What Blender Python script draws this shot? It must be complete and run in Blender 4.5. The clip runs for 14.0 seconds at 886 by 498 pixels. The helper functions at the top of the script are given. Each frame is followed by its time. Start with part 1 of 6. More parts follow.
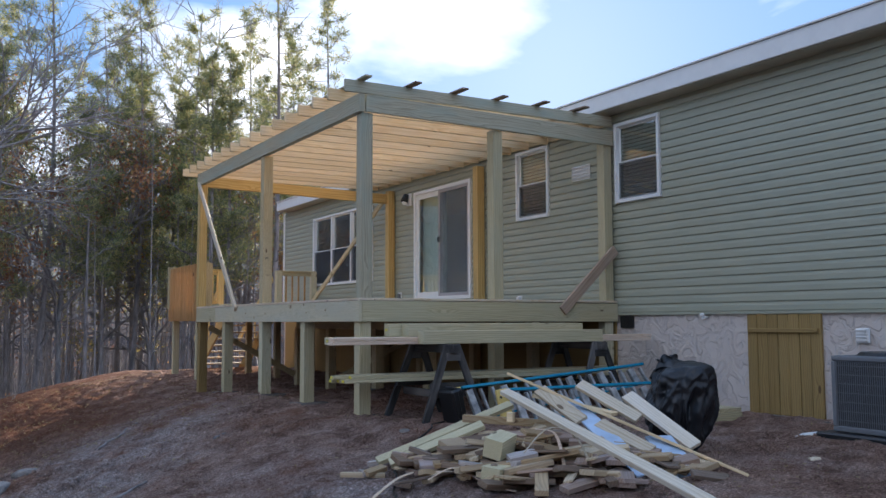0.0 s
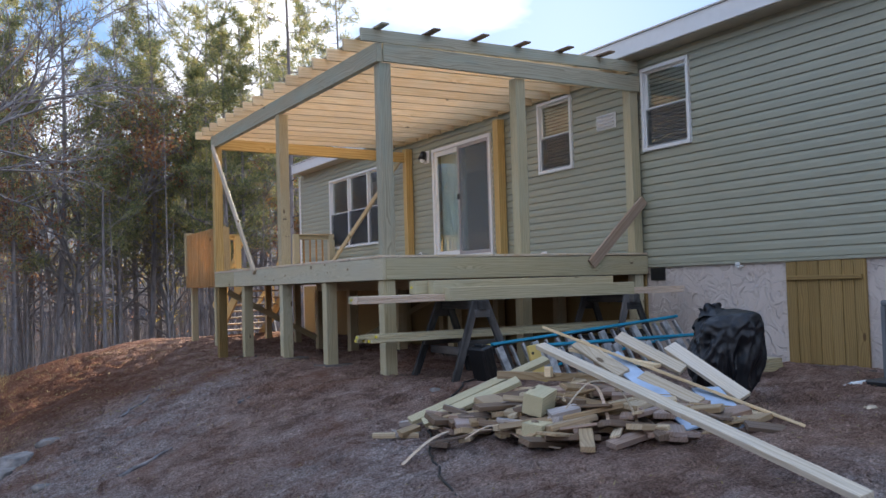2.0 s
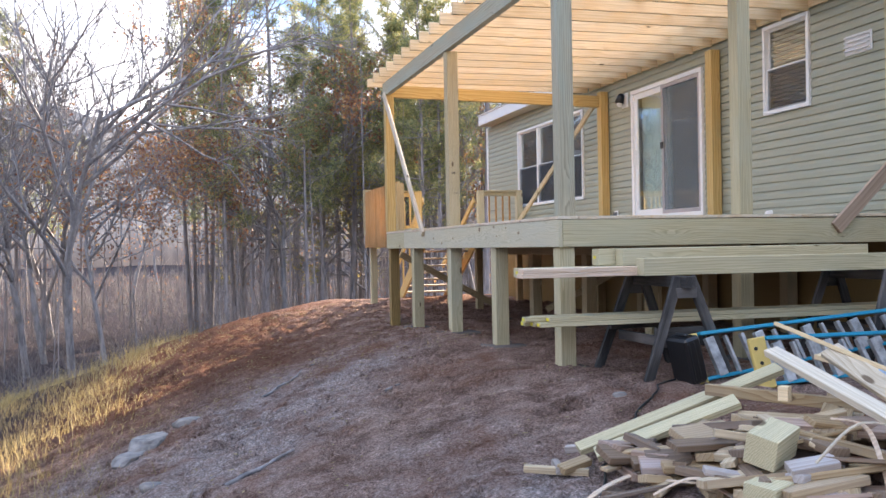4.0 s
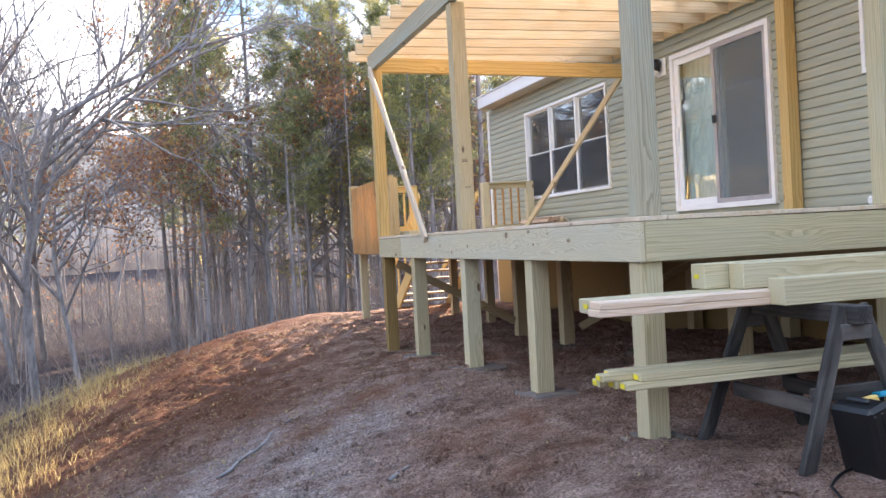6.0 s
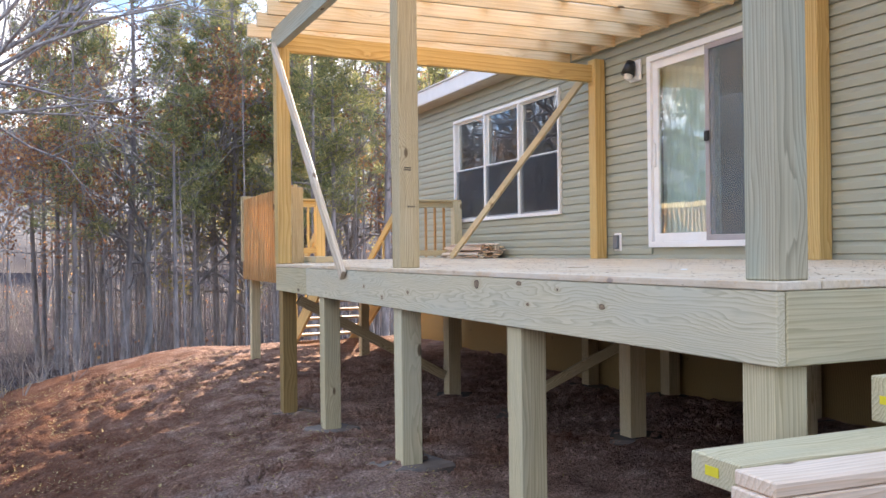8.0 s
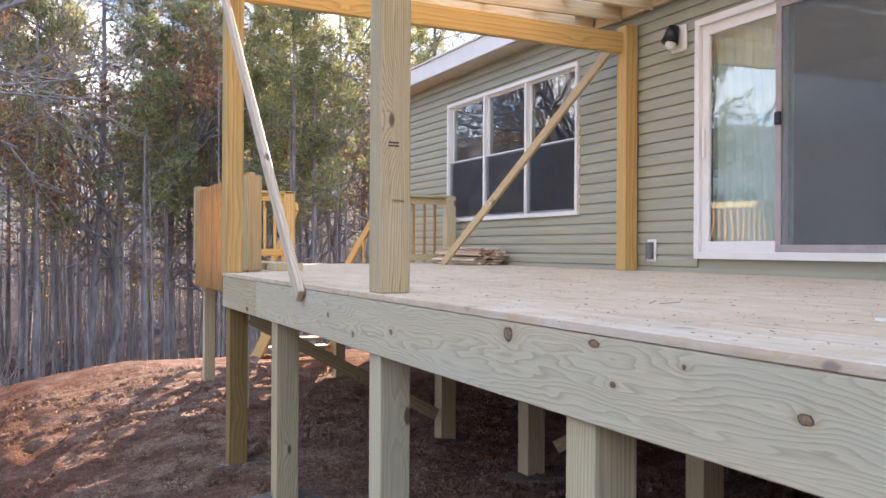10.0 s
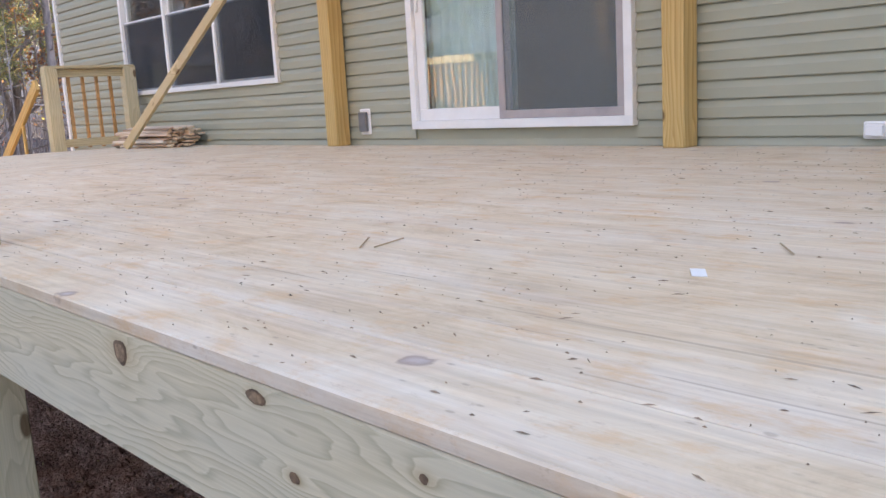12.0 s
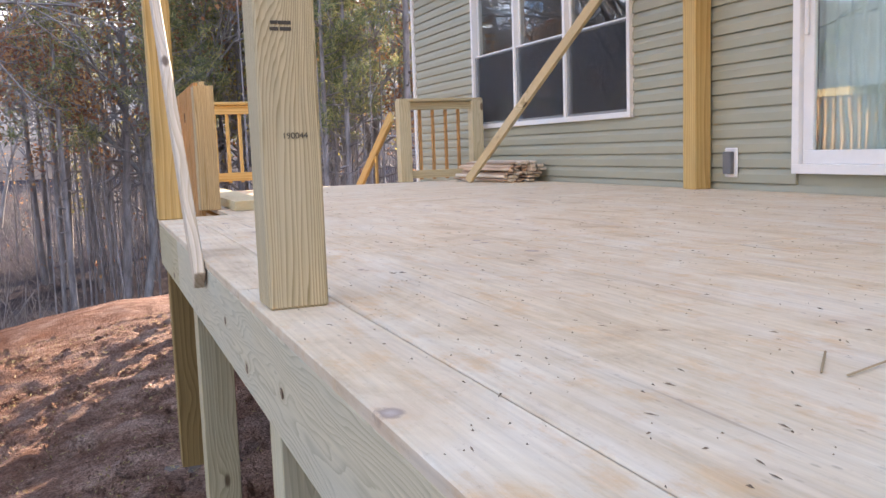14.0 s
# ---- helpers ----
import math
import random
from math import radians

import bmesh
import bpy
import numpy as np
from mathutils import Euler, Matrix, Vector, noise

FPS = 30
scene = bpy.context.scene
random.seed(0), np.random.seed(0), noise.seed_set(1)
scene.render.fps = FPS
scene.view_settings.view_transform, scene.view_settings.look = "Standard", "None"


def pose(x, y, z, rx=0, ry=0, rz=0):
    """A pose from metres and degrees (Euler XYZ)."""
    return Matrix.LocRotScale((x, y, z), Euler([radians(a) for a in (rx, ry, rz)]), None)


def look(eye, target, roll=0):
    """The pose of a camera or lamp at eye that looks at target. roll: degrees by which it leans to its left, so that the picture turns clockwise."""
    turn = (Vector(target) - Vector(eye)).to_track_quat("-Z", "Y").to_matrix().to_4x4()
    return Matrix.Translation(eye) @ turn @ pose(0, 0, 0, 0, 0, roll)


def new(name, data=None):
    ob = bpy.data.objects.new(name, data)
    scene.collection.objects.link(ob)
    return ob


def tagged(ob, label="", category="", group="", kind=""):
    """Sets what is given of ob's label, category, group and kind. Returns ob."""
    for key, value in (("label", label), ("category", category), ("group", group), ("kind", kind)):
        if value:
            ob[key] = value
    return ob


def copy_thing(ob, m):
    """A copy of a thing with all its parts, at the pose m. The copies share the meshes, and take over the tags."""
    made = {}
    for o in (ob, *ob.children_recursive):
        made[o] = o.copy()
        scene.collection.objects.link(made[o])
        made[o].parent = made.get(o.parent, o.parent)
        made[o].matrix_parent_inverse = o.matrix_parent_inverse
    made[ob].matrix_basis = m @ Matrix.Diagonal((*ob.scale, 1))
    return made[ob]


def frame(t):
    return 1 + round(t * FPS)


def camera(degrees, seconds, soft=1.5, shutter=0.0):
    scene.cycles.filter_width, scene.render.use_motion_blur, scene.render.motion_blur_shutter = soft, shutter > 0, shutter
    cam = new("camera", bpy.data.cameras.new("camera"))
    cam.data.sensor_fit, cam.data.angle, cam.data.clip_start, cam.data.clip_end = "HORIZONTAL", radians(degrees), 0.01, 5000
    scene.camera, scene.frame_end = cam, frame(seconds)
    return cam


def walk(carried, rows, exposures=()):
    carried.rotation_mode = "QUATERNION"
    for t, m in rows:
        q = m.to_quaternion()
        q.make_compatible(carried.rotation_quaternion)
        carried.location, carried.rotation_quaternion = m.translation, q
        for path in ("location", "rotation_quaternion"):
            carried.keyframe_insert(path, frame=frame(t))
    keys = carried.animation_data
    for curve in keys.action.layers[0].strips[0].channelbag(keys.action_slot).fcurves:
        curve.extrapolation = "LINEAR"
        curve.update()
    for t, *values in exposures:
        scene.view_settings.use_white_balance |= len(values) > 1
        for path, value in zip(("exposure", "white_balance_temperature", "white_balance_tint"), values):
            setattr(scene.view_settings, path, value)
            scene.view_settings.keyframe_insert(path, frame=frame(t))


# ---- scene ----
cam = camera(54.2, 14.0)
PATH = [
    (0, (0.14, -0.004, 1.523), (1.167, 1.704, 1.688), -0.2),
    (0.5, (0.124, 0.015, 1.519), (1.152, 1.722, 1.691), -0.2),
    (1, (0.097, 0.081, 1.512), (1.125, 1.788, 1.687), -0.3),
    (1.5, (0.07, 0.176, 1.485), (1.108, 1.877, 1.653), -0.5),
    (2, (0.208, 0.349, 1.446), (1.209, 2.079, 1.528), -1.7),
    (2.5, (0.464, 0.618, 1.484), (1.249, 2.457, 1.528), -1.7),
    (3, (0.66, 0.991, 1.495), (1.278, 2.893, 1.55), -1.4),
    (3.5, (0.925, 1.418, 1.495), (1.5, 3.334, 1.524), -1.3),
    (3.7, (1.066, 1.595, 1.509), (1.638, 3.512, 1.504), -1.0),
    (5.8, (1.653, 4.009, 1.718), (2.19, 5.935, 1.696), -3.4),
    (6, (1.74, 4.282, 1.713), (2.331, 6.192, 1.689), -3.1),
    (6.5, (1.888, 4.898, 1.795), (2.608, 6.764, 1.795), -2.3),
    (7, (2.001, 5.515, 1.781), (2.861, 7.321, 1.814), -1.4),
    (7.2, (2.093, 5.748, 1.795), (2.993, 7.534, 1.817), -1.5),
    (7.5, (2.197, 6.095, 1.842), (3.071, 7.894, 1.86), -1.0),
    (7.7, (2.221, 6.335, 1.866), (3.038, 8.16, 1.87), -0.8),
    (9.8, (2.871, 8.313, 1.936), (3.719, 10.124, 1.955), 0.4),
    (10, (2.963, 8.441, 1.976), (3.813, 10.251, 1.975), 0.3),
    (10.5, (3.151, 8.752, 1.988), (4.096, 10.512, 1.901), -0.2),
    (11, (3.328, 8.98, 2.018), (4.477, 10.602, 1.797), -0.8),
    (11.5, (3.565, 9.135, 2.078), (4.807, 10.666, 1.739), -2.0),
    (12, (3.698, 9.292, 2.128), (5.04, 10.734, 1.783), -3.2),
    (12.5, (3.816, 9.458, 2.127), (5.145, 10.915, 1.793), -3.8),
    (13, (3.969, 9.592, 2.153), (5.006, 11.279, 1.871), -4.1),
    (13.5, (4.025, 9.717, 2.154), (4.787, 11.551, 1.917), -3.8),
    (14, (3.949, 9.951, 2.143), (4.685, 11.796, 1.91), -2.0),
]
walk(cam, [(t, look(eye, target, roll)) for t, eye, target, roll in PATH], exposures=((0, 1.12, 6050, 12.5), (1.5, 1.12, 6100, 12.5), (2.6, 1.66, 6500, 17), (6.5, 2.30, 6550, 15), (10, 2.12, 6560, 18), (14, 2.12, 6620, 19)))

# ---- world, sun ----
SUN_AZ, SUN_EL = 38.0, 20.0           # degrees from +y towards +x, and above the horizon
world = bpy.data.worlds.new("sky")
scene.world = world
world.use_nodes = True
wn, wl = world.node_tree.nodes, world.node_tree.links
wn.clear()
sky = wn.new("ShaderNodeTexSky")
sky.sky_type, sky.sun_disc = 'NISHITA', False
sky.sun_elevation, sky.sun_rotation = radians(SUN_EL), radians(SUN_AZ)
sky.air_density, sky.dust_density, sky.ozone_density = 1.0, 0.5, 2.0
wtc = wn.new("ShaderNodeTexCoord")
wmap = wn.new("ShaderNodeMapping")
wmap.inputs["Scale"].default_value = (1.3, 1.0, 2.6)
wl.new(wtc.outputs["Generated"], wmap.inputs["Vector"])
wnoise = wn.new("ShaderNodeTexNoise")
wnoise.inputs["Scale"].default_value, wnoise.inputs["Detail"].default_value = 1.7, 7.0
wnoise.inputs["Distortion"].default_value = 0.6
wl.new(wmap.outputs["Vector"], wnoise.inputs["Vector"])
wramp = wn.new("ShaderNodeValToRGB")
wramp.color_ramp.elements[0].position, wramp.color_ramp.elements[1].position = 0.50, 0.63
wl.new(wnoise.outputs["Fac"], wramp.inputs["Fac"])
wveil = wn.new("ShaderNodeMix")            # a thin high veil over the whole sky
wveil.data_type = 'RGBA'
wveil.inputs["Factor"].default_value = 0.90
wl.new(sky.outputs["Color"], wveil.inputs["A"])
wveil.inputs["B"].default_value = (1.0, 1.9, 3.4, 1)
wmix = wn.new("ShaderNodeMix")
wmix.data_type = 'RGBA'
wl.new(wramp.outputs["Color"], wmix.inputs["Factor"])
wl.new(wveil.outputs["Result"], wmix.inputs["A"])
wmix.inputs["B"].default_value = (6.6, 6.7, 6.9, 1)
wbg = wn.new("ShaderNodeBackground")
wbg.inputs["Strength"].default_value = 0.12
wl.new(wmix.outputs["Result"], wbg.inputs["Color"])
wout = wn.new("ShaderNodeOutputWorld")
wl.new(wbg.outputs["Background"], wout.inputs["Surface"])

sun_data = bpy.data.lights.new("sun", 'SUN')
sun_data.energy, sun_data.angle, sun_data.color = 5.0, radians(0.6), (1.0, 0.86, 0.66)
sun = new("sun", sun_data)
sd = Vector((math.sin(radians(SUN_AZ)) * math.cos(radians(SUN_EL)), math.cos(radians(SUN_AZ)) * math.cos(radians(SUN_EL)), math.sin(radians(SUN_EL))))
sun.matrix_world = look(sd * 60, (0, 0, 0))


# ---- materials ----
def mat_new(name):
    m = bpy.data.materials.new(name)
    m.use_nodes = True
    nt = m.node_tree
    return m, nt, nt.nodes["Principled BSDF"]


def node(nt, kind, **sockets):
    n = nt.nodes.new(kind)
    for k, v in sockets.items():
        n.inputs[k].default_value = v
    return n


def math_node(nt, op, a, b=0.0, c=None):
    n = nt.nodes.new("ShaderNodeMath")
    n.operation = op
    for i, v in enumerate((a, b, c)):
        if v is None:
            continue
        if isinstance(v, (int, float)):
            n.inputs[i].default_value = v
        else:
            nt.links.new(v, n.inputs[i])
    return n.outputs[0]


def ramp(nt, fac, stops):
    r = nt.nodes.new("ShaderNodeValToRGB")
    els = r.color_ramp.elements
    while len(els) < len(stops):
        els.new(0.5)
    for e, (p, c) in zip(els, stops):
        e.position = p
        e.color = (*c, 1) if len(c) == 3 else c
    nt.links.new(fac, r.inputs["Fac"])
    return r.outputs["Color"]


def mix(nt, fac, a, b, blend='MIX'):
    n = nt.nodes.new("ShaderNodeMix")
    n.data_type, n.blend_type = 'RGBA', blend
    for sock, v in (("Factor", fac), ("A", a), ("B", b)):
        if isinstance(v, (int, float)):
            n.inputs[sock].default_value = v
        elif isinstance(v, tuple):
            n.inputs[sock].default_value = (*v, 1)
        else:
            nt.links.new(v, n.inputs[sock])
    return n.outputs["Result"]


def bump(nt, bsdf, height, strength=0.3, distance=0.01):
    b = node(nt, "ShaderNodeBump", Strength=strength, Distance=distance)
    nt.links.new(height, b.inputs["Height"])
    nt.links.new(b.outputs["Normal"], bsdf.inputs["Normal"])


def local_coords(nt, scale=(1, 1, 1), shift=True):
    tc = nt.nodes.new("ShaderNodeTexCoord")
    m = nt.nodes.new("ShaderNodeMapping")
    m.inputs["Scale"].default_value = scale
    if shift:
        info = nt.nodes.new("ShaderNodeObjectInfo")
        add = nt.nodes.new("ShaderNodeVectorMath")
        add.operation = 'ADD'
        comb = nt.nodes.new("ShaderNodeCombineXYZ")
        for i, k in enumerate((37.0, 5.3, 3.1)):
            nt.links.new(math_node(nt, 'MULTIPLY', info.outputs["Random"], k), comb.inputs[i])
        nt.links.new(tc.outputs["Object"], add.inputs[0])
        nt.links.new(comb.outputs[0], add.inputs[1])
        nt.links.new(add.outputs[0], m.inputs["Vector"])
    else:
        nt.links.new(tc.outputs["Object"], m.inputs["Vector"])
    return m.outputs["Vector"]


def noise_tex(nt, vec, scale, detail=4.0, rough=0.55, distortion=0.0):
    n = node(nt, "ShaderNodeTexNoise", Scale=scale, Detail=detail, Roughness=rough, Distortion=distortion)
    nt.links.new(vec, n.inputs["Vector"])
    return n.outputs["Fac"]


def wood(name, light, dark, knot=(0.10, 0.055, 0.025), stain=(0.5, 0.45, 0.36), stain_amount=0.25, rings=14.0, contrast=0.75, rough=0.62, knots=1.0):
    """Sawn pine: rings about the board's length, pulled round the knots, with blotches and fine grain."""
    m, nt, bsdf = mat_new(name)
    v = local_coords(nt, (0.05, 1.0, 1.0))
    vk = local_coords(nt, (1.7, 4.2, 4.2))
    vor = nt.nodes.new("ShaderNodeTexVoronoi")
    vor.inputs["Scale"].default_value = 1.0
    nt.links.new(vk, vor.inputs["Vector"])
    d = vor.outputs["Distance"]
    pull = math_node(nt, 'MULTIPLY', math_node(nt, 'POWER', math_node(nt, 'SUBTRACT', 1.0, math_node(nt, 'MINIMUM', math_node(nt, 'MULTIPLY', d, 1.8), 1.0)), 2.0), 0.055 * knots)
    wob = math_node(nt, 'MULTIPLY', noise_tex(nt, v, 9.0, 3.0), 0.045)
    sep = nt.nodes.new("ShaderNodeSeparateXYZ")
    nt.links.new(v, sep.inputs[0])
    comb = nt.nodes.new("ShaderNodeCombineXYZ")
    nt.links.new(sep.outputs[0], comb.inputs[0])
    nt.links.new(math_node(nt, 'ADD', math_node(nt, 'ADD', sep.outputs[1], pull), wob), comb.inputs[1])
    nt.links.new(math_node(nt, 'ADD', sep.outputs[2], wob), comb.inputs[2])
    wave = nt.nodes.new("ShaderNodeTexWave")
    wave.wave_type, wave.rings_direction, wave.wave_profile = 'RINGS', 'X', 'SAW'
    wave.inputs["Scale"].default_value, wave.inputs["Distortion"].default_value = rings, 1.2
    wave.inputs["Detail"].default_value, wave.inputs["Detail Scale"].default_value = 2.0, 0.8
    nt.links.new(comb.outputs[0], wave.inputs["Vector"])
    grain = ramp(nt, wave.outputs["Fac"], [(0.0, light), (0.55, tuple(l * 0.72 + k * 0.28 for l, k in zip(light, dark))), (0.92, tuple(l * (1 - contrast) + k * contrast for l, k in zip(light, dark))), (1.0, light)])
    fine = noise_tex(nt, local_coords(nt, (3.0, 160.0, 160.0)), 1.0, 3.0, 0.6)
    col = mix(nt, 0.5, grain, ramp(nt, fine, [(0.3, (0.62, 0.60, 0.56)), (0.7, (1.18, 1.16, 1.12))]), 'MULTIPLY')
    blotch = noise_tex(nt, local_coords(nt, (0.9, 4.0, 4.0)), 1.3, 5.0, 0.6)
    col = mix(nt, math_node(nt, 'MULTIPLY', ramp_fac(nt, blotch, 0.45, 0.75), stain_amount), col, stain)
    info = nt.nodes.new("ShaderNodeObjectInfo")
    tone = ramp(nt, info.outputs["Random"], [(0.0, (0.88, 0.86, 0.84)), (1.0, (1.08, 1.08, 1.10))])
    col = mix(nt, 1.0, col, tone, 'MULTIPLY')
    kn = ramp_fac(nt, d, 0.085, 0.06)
    col = mix(nt, math_node(nt, 'MULTIPLY', kn, 0.85 * knots), col, knot)
    nt.links.new(col, bsdf.inputs["Base Color"])
    bsdf.inputs["Roughness"].default_value = rough
    bsdf.inputs["Specular IOR Level"].default_value = 0.25
    bump(nt, bsdf, math_node(nt, 'ADD', fine, math_node(nt, 'MULTIPLY', wave.outputs["Fac"], 0.4)), 0.25, 0.002)
    return m


def figured_board(name, knots, light, dark, stain):
    """A flat-sawn face whose growth lines run along x and loop round the given knots (x, z, size)."""
    m, nt, bsdf = mat_new(name)
    v = local_coords(nt, (1, 1, 1), False)
    sep = nt.nodes.new("ShaderNodeSeparateXYZ")
    nt.links.new(v, sep.inputs[0])
    sway = noise_tex(nt, local_coords(nt, (0.9, 6.0, 6.0), False), 1.0, 3.0, 0.5)
    field = math_node(nt, 'ADD', math_node(nt, 'MULTIPLY', sep.outputs[2], 1.0), math_node(nt, 'MULTIPLY', sway, 0.34))
    rough = math_node(nt, 'MULTIPLY', noise_tex(nt, local_coords(nt, (3.0, 30.0, 30.0), False), 1.0, 3.0, 0.6), 0.02)
    field = math_node(nt, 'ADD', field, rough)
    near = None
    for kx, kz, size in knots:
        dx = math_node(nt, 'MULTIPLY', math_node(nt, 'SUBTRACT', sep.outputs[0], kx), 0.5)
        dz = math_node(nt, 'SUBTRACT', sep.outputs[2], kz)
        d2 = math_node(nt, 'ADD', math_node(nt, 'MULTIPLY', dx, dx), math_node(nt, 'MULTIPLY', dz, dz))
        bell = math_node(nt, 'DIVIDE', 1.0, math_node(nt, 'ADD', 1.0, math_node(nt, 'MULTIPLY', d2, 0.55 / (size * size))))
        field = math_node(nt, 'ADD', field, math_node(nt, 'MULTIPLY', bell, 2.4 * size))
        near = bell if near is None else math_node(nt, 'MAXIMUM', near, bell)
    lines = math_node(nt, 'FRACT', math_node(nt, 'MULTIPLY', field, 62.0))
    grain = ramp(nt, lines, [(0.0, light), (0.5, tuple(l * 0.85 + k * 0.15 for l, k in zip(light, dark))), (0.90, tuple(l * 0.35 + k * 0.65 for l, k in zip(light, dark))), (1.0, light)])
    fade = ramp_fac(nt, noise_tex(nt, local_coords(nt, (1.2, 7.0, 7.0), False), 1.0, 3.0, 0.6), 0.35, 0.65)
    col = mix(nt, math_node(nt, 'MULTIPLY_ADD', fade, 0.6, 0.5), light, grain)
    fine = noise_tex(nt, local_coords(nt, (3.0, 160.0, 160.0), False), 1.0, 3.0, 0.6)
    col = mix(nt, 0.4, col, ramp(nt, fine, [(0.3, (0.70, 0.68, 0.64)), (0.7, (1.15, 1.13, 1.10))]), 'MULTIPLY')
    blotch = noise_tex(nt, local_coords(nt, (0.9, 4.0, 4.0), False), 1.3, 5.0, 0.6)
    col = mix(nt, math_node(nt, 'MULTIPLY', ramp_fac(nt, blotch, 0.42, 0.70), 0.6), col, stain)
    col = mix(nt, math_node(nt, 'MULTIPLY', ramp_fac(nt, near, 0.45, 0.85), 0.45), col, (0.40, 0.29, 0.15))
    nt.links.new(col, bsdf.inputs["Base Color"])
    bsdf.inputs["Roughness"].default_value = 0.65
    bsdf.inputs["Specular IOR Level"].default_value = 0.25
    bump(nt, bsdf, math_node(nt, 'ADD', fine, math_node(nt, 'MULTIPLY', lines, 0.4)), 0.25, 0.002)
    return m


def ramp_fac(nt, fac, lo, hi):
    n = nt.nodes.new("ShaderNodeMapRange")
    n.inputs["From Min"].default_value, n.inputs["From Max"].default_value = lo, hi
    nt.links.new(fac, n.inputs["Value"])
    return n.outputs["Result"]


def plain(name, col, rough=0.5, metal=0.0, var=0.12, scale=6.0, bump_s=0.1, bump_scale=120.0, shift=True):
    """A painted or moulded surface with slight unevenness."""
    m, nt, bsdf = mat_new(name)
    n1 = noise_tex(nt, local_coords(nt, (1, 1, 1), shift), scale, 6.0, 0.6)
    lo, hi = tuple(c * (1 - var) for c in col), tuple(min(1.0, c * (1 + var)) for c in col)
    nt.links.new(ramp(nt, n1, [(0.3, lo), (0.7, hi)]), bsdf.inputs["Base Color"])
    bsdf.inputs["Roughness"].default_value, bsdf.inputs["Metallic"].default_value = rough, metal
    n2 = noise_tex(nt, local_coords(nt, (1, 1, 1), shift), bump_scale, 3.0)
    bump(nt, bsdf, n2, bump_s, 0.002)
    return m


def leaf_mat(name, a, b, c):
    m, nt, bsdf = mat_new(name)
    geo = nt.nodes.new("ShaderNodeNewGeometry")
    col = ramp(nt, geo.outputs["Random Per Island"], [(0.0, a), (0.5, b), (1.0, c)])
    nt.links.new(col, bsdf.inputs["Base Color"])
    bsdf.inputs["Roughness"].default_value = 0.6
    tr = nt.nodes.new("ShaderNodeBsdfTranslucent")
    nt.links.new(col, tr.inputs["Color"])
    ms = nt.nodes.new("ShaderNodeMixShader")
    ms.inputs[0].default_value = 0.5
    nt.links.new(bsdf.outputs[0], ms.inputs[1])
    nt.links.new(tr.outputs[0], ms.inputs[2])
    nt.links.new(ms.outputs[0], nt.nodes["Material Output"].inputs["Surface"])
    return m


def bark_mat(name, a, b, scale=7.0):
    m, nt, bsdf = mat_new(name)
    v = local_coords(nt, (1, 1, 0.25))
    n1 = noise_tex(nt, v, scale, 6.0, 0.65)
    nt.links.new(ramp(nt, n1, [(0.35, a), (0.65, b)]), bsdf.inputs["Base Color"])
    bsdf.inputs["Roughness"].default_value = 0.9
    bump(nt, bsdf, n1, 0.6, 0.03)
    return m


def glass_mat(name, tint=(0.9, 0.95, 0.93), see=0.95):
    m, nt, bsdf = mat_new(name)
    nt.nodes.remove(bsdf)
    tr = node(nt, "ShaderNodeBsdfTransparent", Color=(tint[0] * see, tint[1] * see, tint[2] * see, 1))
    gl = node(nt, "ShaderNodeBsdfGlossy", Roughness=0.01)
    gl.inputs["Color"].default_value = (1, 1, 1, 1)
    fr = node(nt, "ShaderNodeLayerWeight", Blend=0.5)
    wavy = noise_tex(nt, local_coords(nt), 1.6, 1.0)
    b = node(nt, "ShaderNodeBump", Strength=0.06, Distance=0.05)
    nt.links.new(wavy, b.inputs["Height"])
    nt.links.new(b.outputs["Normal"], gl.inputs["Normal"])
    ms = nt.nodes.new("ShaderNodeMixShader")
    nt.links.new(math_node(nt, 'ADD', math_node(nt, 'MULTIPLY', math_node(nt, 'POWER', fr.outputs["Facing"], 3.0), 0.62), 0.13), ms.inputs[0])
    nt.links.new(tr.outputs[0], ms.inputs[1])
    nt.links.new(gl.outputs[0], ms.inputs[2])
    nt.links.new(ms.outputs[0], nt.nodes["Material Output"].inputs["Surface"])
    return m


